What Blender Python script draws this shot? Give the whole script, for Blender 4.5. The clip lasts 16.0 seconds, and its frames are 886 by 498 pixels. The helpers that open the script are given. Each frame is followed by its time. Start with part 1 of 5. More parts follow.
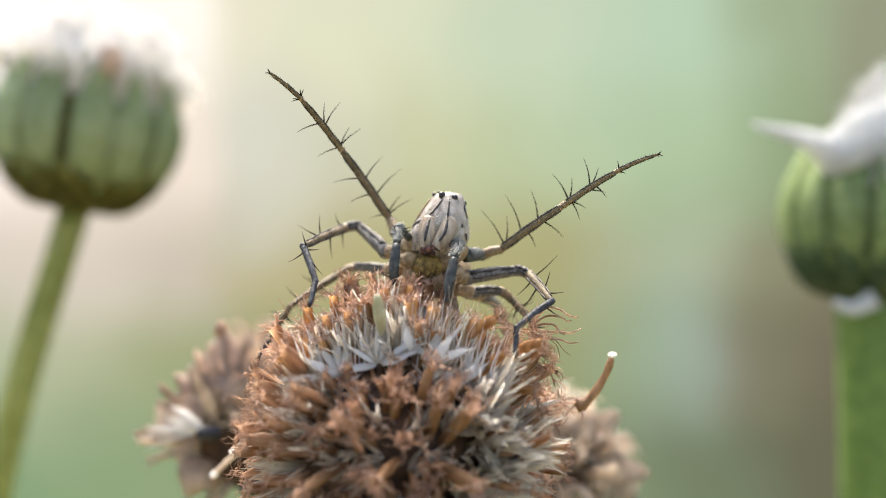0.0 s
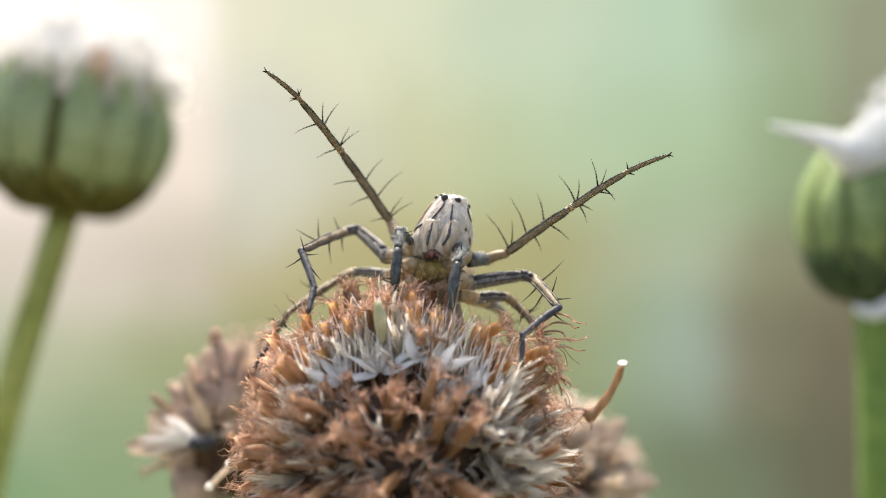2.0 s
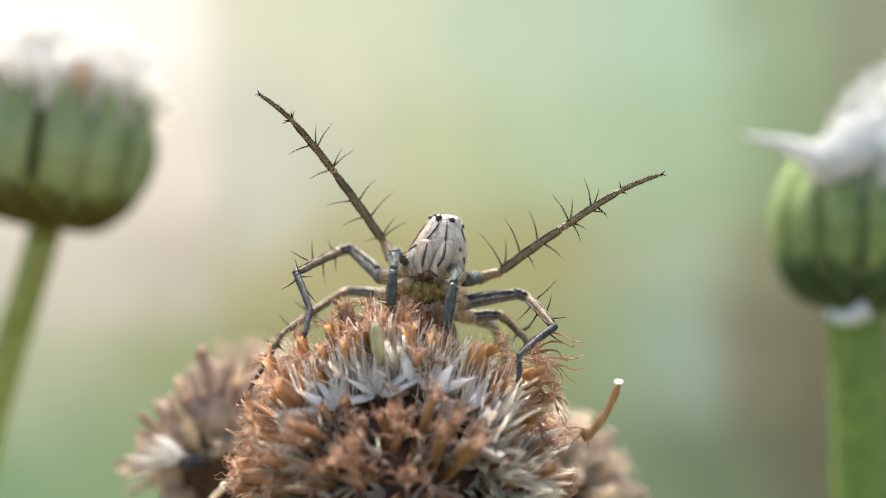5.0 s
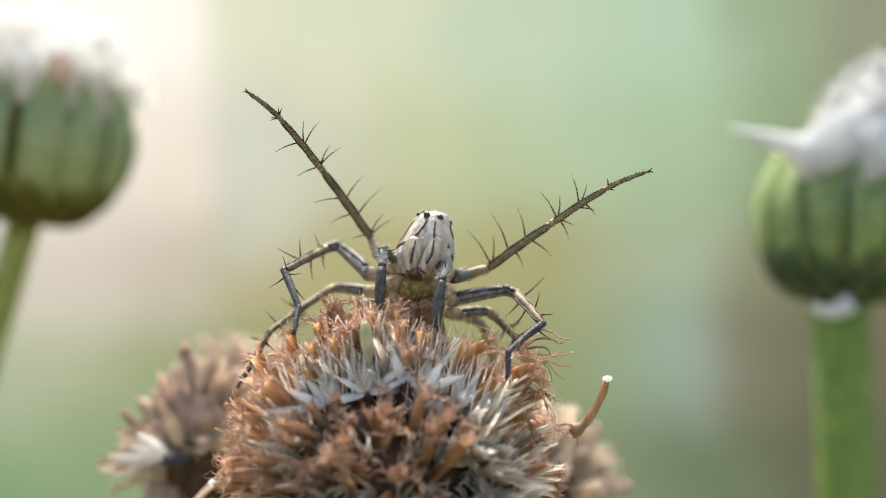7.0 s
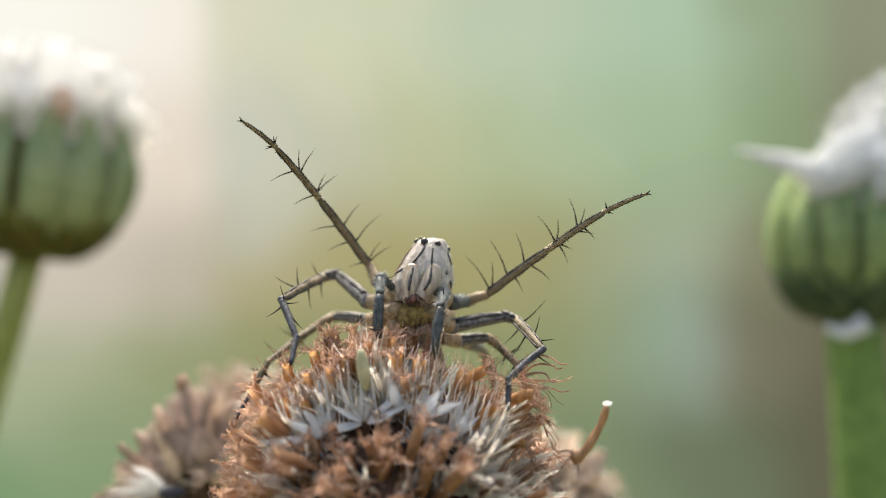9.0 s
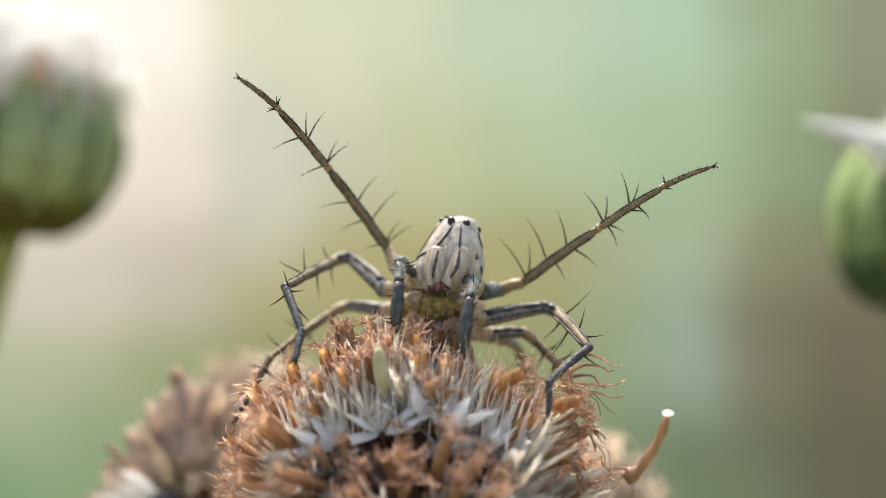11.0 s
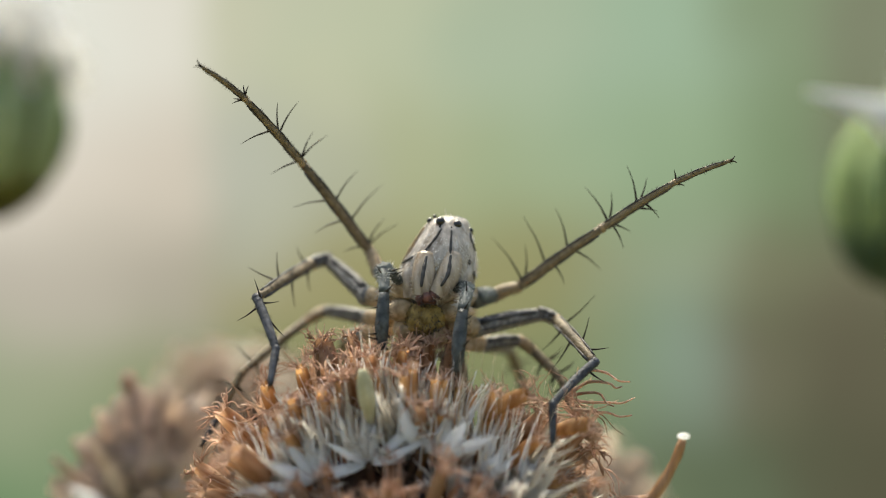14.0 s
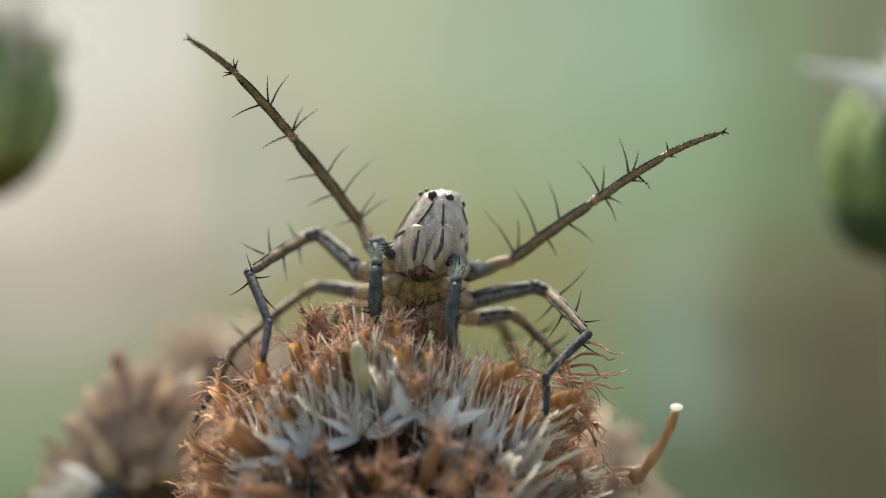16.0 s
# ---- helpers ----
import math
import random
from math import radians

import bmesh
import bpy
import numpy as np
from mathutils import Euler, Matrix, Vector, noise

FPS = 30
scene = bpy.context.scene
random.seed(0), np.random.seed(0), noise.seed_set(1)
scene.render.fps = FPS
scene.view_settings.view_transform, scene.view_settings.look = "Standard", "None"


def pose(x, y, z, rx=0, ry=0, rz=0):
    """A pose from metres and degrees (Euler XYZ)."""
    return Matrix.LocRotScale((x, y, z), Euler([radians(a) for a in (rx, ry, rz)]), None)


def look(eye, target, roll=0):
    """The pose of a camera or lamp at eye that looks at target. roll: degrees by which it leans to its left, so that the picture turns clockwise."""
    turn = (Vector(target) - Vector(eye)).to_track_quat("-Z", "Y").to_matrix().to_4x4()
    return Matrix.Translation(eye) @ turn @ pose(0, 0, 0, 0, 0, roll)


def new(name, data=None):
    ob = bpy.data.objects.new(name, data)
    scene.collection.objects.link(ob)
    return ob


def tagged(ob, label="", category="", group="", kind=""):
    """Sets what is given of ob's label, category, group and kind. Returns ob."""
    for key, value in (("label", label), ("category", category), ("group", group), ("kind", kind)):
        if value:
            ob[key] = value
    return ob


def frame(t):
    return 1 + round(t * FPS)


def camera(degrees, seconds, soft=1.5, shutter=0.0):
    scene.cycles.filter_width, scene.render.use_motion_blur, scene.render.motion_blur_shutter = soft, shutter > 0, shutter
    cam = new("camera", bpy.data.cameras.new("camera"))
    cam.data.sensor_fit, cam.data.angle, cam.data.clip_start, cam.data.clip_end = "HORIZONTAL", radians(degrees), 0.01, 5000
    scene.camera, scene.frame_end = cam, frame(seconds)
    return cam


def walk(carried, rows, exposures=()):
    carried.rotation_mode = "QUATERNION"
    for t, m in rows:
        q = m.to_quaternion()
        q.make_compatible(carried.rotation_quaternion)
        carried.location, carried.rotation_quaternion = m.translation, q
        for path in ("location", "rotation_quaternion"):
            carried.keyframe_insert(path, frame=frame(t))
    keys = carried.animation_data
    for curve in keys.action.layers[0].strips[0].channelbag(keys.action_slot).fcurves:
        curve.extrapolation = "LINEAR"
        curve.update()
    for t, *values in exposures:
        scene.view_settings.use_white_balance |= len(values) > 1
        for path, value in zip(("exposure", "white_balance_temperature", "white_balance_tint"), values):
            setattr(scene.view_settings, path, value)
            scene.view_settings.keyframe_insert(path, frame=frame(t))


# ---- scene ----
# The plan is in millimetres, seen from where the camera starts; EYE is that place's height over the soil.
MM, EYE = 0.001, 300.0
cam = camera(45.3, 16.0, soft=1.0)
cam.data.dof.use_dof = True
cam.data.dof.aperture_fstop = 35.0
ROWS = [
    (0, 0.161, -1.017, 0.078, 0.134, -0.485, -0.251),
    (0.5, 0.172, -0.232, -0.056, 0.054, -0.502, -0.125),
    (1, 0.001, 0.000, 0.001, 0.000, 0.000, -0.001),
    (1.5, 0.302, 0.101, 0.090, 0.274, -0.320, 0.028),
    (2, 0.024, 0.031, 0.077, 0.043, -0.254, -0.135),
    (2.5, 0.052, -0.213, -0.059, 0.194, 0.759, -0.124),
    (3, 0.259, 0.142, 0.018, 0.672, -0.452, 0.138),
    (3.5, 0.315, 0.028, 0.219, -0.061, -0.147, 0.285),
    (4, 0.029, -0.022, 0.391, -0.639, -0.135, 0.455),
    (6.5, -0.898, -0.016, 1.103, -2.290, -1.015, 0.482),
    (7, -0.849, -0.022, 0.959, -2.531, -0.981, 0.651),
    (7.5, -1.075, -0.019, 1.203, -2.814, -0.978, 0.567),
    (8, -0.835, 0.179, 1.076, -3.042, -1.435, 0.985),
    (8.5, -0.547, -0.178, 0.868, -2.572, 0.699, 1.629),
    (11, -0.636, 4.445, 0.985, -1.030, -0.573, 1.166),
    (11.5, -0.582, 5.244, 0.903, -1.460, -0.495, 1.226),
    (12, -0.541, 6.361, 0.790, -1.113, -0.425, 1.193),
    (12.5, -0.605, 6.489, 0.844, -1.257, -0.792, 1.306),
    (13, -0.378, 6.533, 1.533, -1.999, -0.866, 1.550),
    (13.5, -0.780, 6.946, 2.036, -2.613, -2.844, 1.771),
    (14, -1.022, 7.019, 2.073, -2.771, -3.055, 1.716),
    (14.5, -1.309, 7.010, 2.006, -3.235, -3.460, 1.680),
    (15, -1.225, 6.991, 2.017, -3.309, -3.351, 1.641),
    (15.5, -1.168, 7.013, 1.936, -3.507, -3.980, 1.964),
    (16, -1.130, 7.057, 1.947, -3.465, -4.198, 2.051),
]
# the camera hardly turns: most of the turn between it and the flowers is given to the clump, swung about the camera's
# eye so that the backdrop keeps its place in view
HELD = {row[0]: pose(row[1] * MM, row[2] * MM, (row[3] + EYE) * MM, 90 - 0.25 * row[5], row[6], 0.12 * row[4]) for row in ROWS}
CLUMP_TURN = {row[0]: HELD[row[0]] @ pose(row[1] * MM, row[2] * MM, (row[3] + EYE) * MM, 90 + row[5], row[6], row[4]).inverted() for row in ROWS}
walk(cam, [(t, HELD[t]) for t in HELD],
     exposures=[(0, 1.32, 6800, 9), (2, 1.33, 6800, 9), (2.5, 1.19, 6800, 7), (3, 1.30, 6800, 7), (3.5, 1.23, 6800, 6), (4, 1.31, 6800, 6), (7.5, 1.27, 6750, 6), (8, 1.33, 6700, 7),
                (8.5, 1.07, 6800, 6), (11, 1.22, 6850, 6), (12.5, 1.23, 6850, 6), (13, 1.08, 6850, 3), (14, 0.82, 6850, 1), (15.5, 0.86, 6850, 1), (16, 0.72, 6850, 1)])

# ---- light ----
world = bpy.data.worlds.new("sky")
scene.world = world
world.use_nodes = True
sky = world.node_tree.nodes.new("ShaderNodeTexSky")
sky.sky_type, sky.sun_disc = "NISHITA", False
sky.sun_elevation, sky.sun_rotation = radians(61), radians(-14)
sky.air_density, sky.dust_density, sky.ozone_density = 0.9, 6.0, 0.8
world.node_tree.links.new(sky.outputs[0], world.node_tree.nodes["Background"].inputs[0])
world.node_tree.nodes["Background"].inputs[1].default_value = 0.175
sun = new("sun", bpy.data.lights.new("sun", "SUN"))
sun.data.energy, sun.data.angle, sun.data.color = 2.9, radians(26.0), (1.0, 0.95, 0.88)
sun.matrix_world = look((-0.115, 0.47, 0.875), (0, 0, 0))


# ---- materials ----
def surface(name, a, b, grain=3000, patch=500, rough=0.6, bump=0.3, through_light=0.0, shuffle=0.0, shine=0.3, third=None, along=1.0):
    """A two-scale mottled surface from colour a to b; through_light: the share that shines through; shuffle: piece to piece change;
    along: below 1, streaks that run along z."""
    m = bpy.data.materials.new(name)
    m.use_nodes = True
    n, link = m.node_tree.nodes, m.node_tree.links.new
    p, out = n["Principled BSDF"], n["Material Output"]
    co, grow = n.new("ShaderNodeTexCoord"), n.new("ShaderNodeMapping")
    grow.inputs["Scale"].default_value = (1, 1, along)
    link(co.outputs["Object"], grow.inputs["Vector"])
    fine, coarse = n.new("ShaderNodeTexNoise"), n.new("ShaderNodeTexNoise")
    for tex, scale, detail in ((fine, grain, 4), (coarse, patch, 3)):
        tex.inputs["Scale"].default_value, tex.inputs["Detail"].default_value = scale, detail
        link(grow.outputs["Vector"], tex.inputs["Vector"])
    add = n.new("ShaderNodeMath")
    add.operation = "MULTIPLY_ADD"
    add.inputs[1].default_value = 0.55
    link(fine.outputs["Fac"], add.inputs[0])
    half = n.new("ShaderNodeMath")
    half.operation = "MULTIPLY"
    half.inputs[1].default_value = 0.45
    link(coarse.outputs["Fac"], half.inputs[0])
    link(half.outputs[0], add.inputs[2])
    ramp = n.new("ShaderNodeValToRGB")
    ramp.color_ramp.elements[0].position, ramp.color_ramp.elements[1].position = 0.36, 0.64
    ramp.color_ramp.elements[0].color, ramp.color_ramp.elements[1].color = (*a, 1), (*b, 1)
    if third:
        e = ramp.color_ramp.elements.new(0.72)
        e.color = (*third, 1)
    link(add.outputs[0], ramp.inputs["Fac"])
    colour = ramp.outputs["Color"]
    if shuffle:
        info, hsv, val = n.new("ShaderNodeObjectInfo"), n.new("ShaderNodeHueSaturation"), n.new("ShaderNodeMapRange")
        link(info.outputs["Random"], val.inputs["Value"])
        val.inputs["To Min"].default_value, val.inputs["To Max"].default_value = 1 - shuffle, 1 + shuffle
        link(val.outputs[0], hsv.inputs["Value"])
        link(colour, hsv.inputs["Color"])
        colour = hsv.outputs["Color"]
    link(colour, p.inputs["Base Color"])
    p.inputs["Roughness"].default_value = rough
    p.inputs["Specular IOR Level"].default_value = shine
    if bump:
        bp = n.new("ShaderNodeBump")
        bp.inputs["Strength"].default_value, bp.inputs["Distance"].default_value = bump, 0.00005
        link(fine.outputs["Fac"], bp.inputs["Height"])
        link(bp.outputs["Normal"], p.inputs["Normal"])
    if through_light:
        tr, mix = n.new("ShaderNodeBsdfTranslucent"), n.new("ShaderNodeMixShader")
        link(colour, tr.inputs["Color"])
        mix.inputs[0].default_value = through_light
        link(p.outputs[0], mix.inputs[1])
        link(tr.outputs[0], mix.inputs[2])
        link(mix.outputs[0], out.inputs["Surface"])
    return m


AMBER = surface("amber_floret", (0.27, 0.125, 0.055), (0.74, 0.51, 0.34), 5000, 1100, 0.38, 0.5, 0.5, 0.25, along=0.12)
STRAW = surface("straw_floret", (0.50, 0.41, 0.32), (0.85, 0.76, 0.66), 2500, 600, 0.6, 0.4, 0.55, 0.2)
DARK_AMBER = surface("dark_amber_floret", (0.19, 0.09, 0.04), (0.50, 0.30, 0.155), 5000, 1100, 0.45, 0.5, 0.3, 0.2, along=0.12)
HONEY = surface("honey_floret", (0.30, 0.13, 0.04), (0.70, 0.42, 0.19), 5000, 1100, 0.4, 0.5, 0.55, 0.2, along=0.12)
DUSK = surface("dull_brown_tip", (0.34, 0.195, 0.13), (0.68, 0.475, 0.36), 5000, 1200, 0.75, 0.5, 0.35, 0.25)
CRUST = surface("pinkish_brown_tip", (0.39, 0.225, 0.145), (0.76, 0.555, 0.43), 5000, 1200, 0.65, 0.5, 0.45, 0.25)
CREAM = surface("cream_pappus", (0.70, 0.65, 0.57), (0.94, 0.91, 0.86), 4500, 900, 0.42, 0.2, 0.72, 0.10, along=0.15)
WHITE = surface("pappus", (0.93, 0.925, 0.91), (0.985, 0.98, 0.97), 4000, 700, 0.30, 0.2, 0.68, 0.05, 0.5)
TAN = surface("straw_bristle", (0.55, 0.46, 0.34), (0.80, 0.72, 0.60), 4000, 700, 0.5, 0.2, 0.4, 0.15)
THREAD = surface("rusty_thread", (0.40, 0.23, 0.14), (0.74, 0.52, 0.39), 6000, 1200, 0.6, 0.4, 0.3, 0.25)
CORE = surface("dark_receptacle", (0.035, 0.02, 0.014), (0.11, 0.06, 0.035), 2500, 600, 0.8, 0.6)
DARK_COLUMN = surface("dark_brown_column", (0.05, 0.03, 0.02), (0.19, 0.12, 0.075), 5000, 1100, 0.6, 0.6, along=0.15)
SEED = surface("black_seed", (0.012, 0.012, 0.016), (0.04, 0.04, 0.055), 3000, 800, 0.4, 0.3)
PAPER = surface("papery_bract", (0.38, 0.29, 0.23), (0.76, 0.65, 0.56), 1500, 420, 0.7, 0.4, 0.6, 0.22)
JAW = surface("cream_jaw", (0.31, 0.225, 0.15), (0.68, 0.585, 0.465), 7000, 2000, 0.28, 0.7, 0.3, 0, 0.5, along=0.18)
HUSK = surface("straw_green_seed", (0.40, 0.38, 0.22), (0.62, 0.60, 0.42), 4000, 800, 0.5, 0.3, 0.3)
FUZZ = surface("pale_fuzz", (0.60, 0.57, 0.53), (0.85, 0.83, 0.80), 6000, 1500, 0.5, 0.0, 0.3)
CHITIN = surface("pale_chitin", (0.29, 0.205, 0.115), (0.62, 0.49, 0.32), 6000, 1500, 0.32, 0.5, 0.35)
FACE = surface("white_scaled_face", (0.21, 0.17, 0.13), (0.70, 0.635, 0.565), 6500, 1900, 0.36, 1.0, 0.2, 0, 0.45, along=0.55)
LEG = surface("olive_brown_leg", (0.085, 0.066, 0.042), (0.27, 0.21, 0.13), 9000, 1500, 0.52, 0.7, shine=0.2)
LEGBAND = surface("amber_leg_joint", (0.17, 0.12, 0.065), (0.41, 0.30, 0.18), 6000, 1100, 0.4, 0.4, 0.1)
FEMUR = surface("silvery_femur", (0.075, 0.073, 0.072), (0.26, 0.245, 0.225), 9000, 2200, 0.58, 0.9, 0, 0, 0.25)
FOOT = surface("slate_tarsus", (0.020, 0.022, 0.027), (0.085, 0.090, 0.105), 8000, 1600, 0.55, 0.8, 0, 0, 0.2)
SLATE = surface("grey_hairy_palp", (0.055, 0.062, 0.058), (0.20, 0.215, 0.20), 5000, 1300, 0.58, 0.9, 0.15, 0, 0.25)
RUST = surface("orange_eye_patch", (0.12, 0.035, 0.02), (0.40, 0.16, 0.08), 9000, 2500, 0.4, 0.5)
SPINE = surface("dark_spine", (0.012, 0.010, 0.008), (0.05, 0.04, 0.03), 5000, 900, 0.6, 0.1, 0, 0, 0.15)
PALP = surface("dark_palp", (0.020, 0.023, 0.024), (0.095, 0.103, 0.102), 6000, 1600, 0.45, 0.8, 0, 0, 0.3)
STRIPE = surface("dark_stripe", (0.022, 0.021, 0.022), (0.085, 0.078, 0.075), 9000, 2000, 0.5, 0.5)
EYE_BLACK = surface("glossy_eye", (0.004, 0.003, 0.003), (0.010, 0.007, 0.006), 4000, 900, 0.08, 0.0, 0, 0, 0.6)
REDDISH = surface("red_brown_fang", (0.03, 0.012, 0.009), (0.20, 0.085, 0.062), 7000, 2600, 0.35, 0.8)
YELLOW = surface("speckled_yellow", (0.13, 0.085, 0.025), (0.47, 0.34, 0.115), 7000, 2500, 0.55, 1.0, 0.1)
ABDOMEN = surface("tan_abdomen", (0.30, 0.20, 0.11), (0.60, 0.46, 0.30), 4000, 900, 0.5, 0.4)
BRACT = surface("green_bract", (0.060, 0.105, 0.018), (0.20, 0.29, 0.075), 1800, 300, 0.55, 0.3, 0.15, 0.15)
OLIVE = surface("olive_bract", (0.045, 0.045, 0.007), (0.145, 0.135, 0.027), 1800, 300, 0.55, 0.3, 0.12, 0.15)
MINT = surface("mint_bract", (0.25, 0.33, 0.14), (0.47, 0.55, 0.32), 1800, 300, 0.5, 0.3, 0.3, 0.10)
GREEN = surface("fresh_green_bract", (0.12, 0.185, 0.055), (0.30, 0.39, 0.17), 1800, 300, 0.5, 0.3, 0.2, 0.12)
# shade under the right bud, put into its lower bracts' colour
SHADE_GREEN = surface("shade_green_bract", (0.022, 0.045, 0.020), (0.085, 0.13, 0.065), 1800, 300, 0.5, 0.3, 0.1, 0.12)
BRACT_PALE = surface("pale_green_bract", (0.25, 0.33, 0.12), (0.46, 0.53, 0.29), 1800, 300, 0.55, 0.3, 0.25, 0.12)
STEM = surface("green_stem", (0.25, 0.285, 0.08), (0.47, 0.50, 0.20), 1500, 250, 0.5, 0.3, 0.35)
DARK_STEM = surface("dark_green_stem", (0.08, 0.15, 0.035), (0.19, 0.29, 0.075), 1500, 250, 0.5, 0.3)
PETAL = surface("white_petal", (0.86, 0.85, 0.83), (0.96, 0.955, 0.94), 2500, 500, 0.5, 0.2, 0.42, 0.04)
THICK_PETAL = surface("thick_white_petal", (0.66, 0.67, 0.66), (0.84, 0.85, 0.85), 900, 250, 0.75, 0.3, 0.45, 0.06, 0.15)
SOIL = surface("mossy_soil", (0.07, 0.075, 0.035), (0.20, 0.18, 0.09), 120, 5, 0.9, 0.5, third=(0.10, 0.17, 0.05))


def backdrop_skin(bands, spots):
    """A glowing sheet painted with the light and blur of a far sunlit garden; bands from the top down: (height over the
    first eye, ((x, tint), ...)) in millimetres;
    spots, soft patches of painted light: x, height, reach, tint, share."""
    m = bpy.data.materials.new("painted_garden_glow")
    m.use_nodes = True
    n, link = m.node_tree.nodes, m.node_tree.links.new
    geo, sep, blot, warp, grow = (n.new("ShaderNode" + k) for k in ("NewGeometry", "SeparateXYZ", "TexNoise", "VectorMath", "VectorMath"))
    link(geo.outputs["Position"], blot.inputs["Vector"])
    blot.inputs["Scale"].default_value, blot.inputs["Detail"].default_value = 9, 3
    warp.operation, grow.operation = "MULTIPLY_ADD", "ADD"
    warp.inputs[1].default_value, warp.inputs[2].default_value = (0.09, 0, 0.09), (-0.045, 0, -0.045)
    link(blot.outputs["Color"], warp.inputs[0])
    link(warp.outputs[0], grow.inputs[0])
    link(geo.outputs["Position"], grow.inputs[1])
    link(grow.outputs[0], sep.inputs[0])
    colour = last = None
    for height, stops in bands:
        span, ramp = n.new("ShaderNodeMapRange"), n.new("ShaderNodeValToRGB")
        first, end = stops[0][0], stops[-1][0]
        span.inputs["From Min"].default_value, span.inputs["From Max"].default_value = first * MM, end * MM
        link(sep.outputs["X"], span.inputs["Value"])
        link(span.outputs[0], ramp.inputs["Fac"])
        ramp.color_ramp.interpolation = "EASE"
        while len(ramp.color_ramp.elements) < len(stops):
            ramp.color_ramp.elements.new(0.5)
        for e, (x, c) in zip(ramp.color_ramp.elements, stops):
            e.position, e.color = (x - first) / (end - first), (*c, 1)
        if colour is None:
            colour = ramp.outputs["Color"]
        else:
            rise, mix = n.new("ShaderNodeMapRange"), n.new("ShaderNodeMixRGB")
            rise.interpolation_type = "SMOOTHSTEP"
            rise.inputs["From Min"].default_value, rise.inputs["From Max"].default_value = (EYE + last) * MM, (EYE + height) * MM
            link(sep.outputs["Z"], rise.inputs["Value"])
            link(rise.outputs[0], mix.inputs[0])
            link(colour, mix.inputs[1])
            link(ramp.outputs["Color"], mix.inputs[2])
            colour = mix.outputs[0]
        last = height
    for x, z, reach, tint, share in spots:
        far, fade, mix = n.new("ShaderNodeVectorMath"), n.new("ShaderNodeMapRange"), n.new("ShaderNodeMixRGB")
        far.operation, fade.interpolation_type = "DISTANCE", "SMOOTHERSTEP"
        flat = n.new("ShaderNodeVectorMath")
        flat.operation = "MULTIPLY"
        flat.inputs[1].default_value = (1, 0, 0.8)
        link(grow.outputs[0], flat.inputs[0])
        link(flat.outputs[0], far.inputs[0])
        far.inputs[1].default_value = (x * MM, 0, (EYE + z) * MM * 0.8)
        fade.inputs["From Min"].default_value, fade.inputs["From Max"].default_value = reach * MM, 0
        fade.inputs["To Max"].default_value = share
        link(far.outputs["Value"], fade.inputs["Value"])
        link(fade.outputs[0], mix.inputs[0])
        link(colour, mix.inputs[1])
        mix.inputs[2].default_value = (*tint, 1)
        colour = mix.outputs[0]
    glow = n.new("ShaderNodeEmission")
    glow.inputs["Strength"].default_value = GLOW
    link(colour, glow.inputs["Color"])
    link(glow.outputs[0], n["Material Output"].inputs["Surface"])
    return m


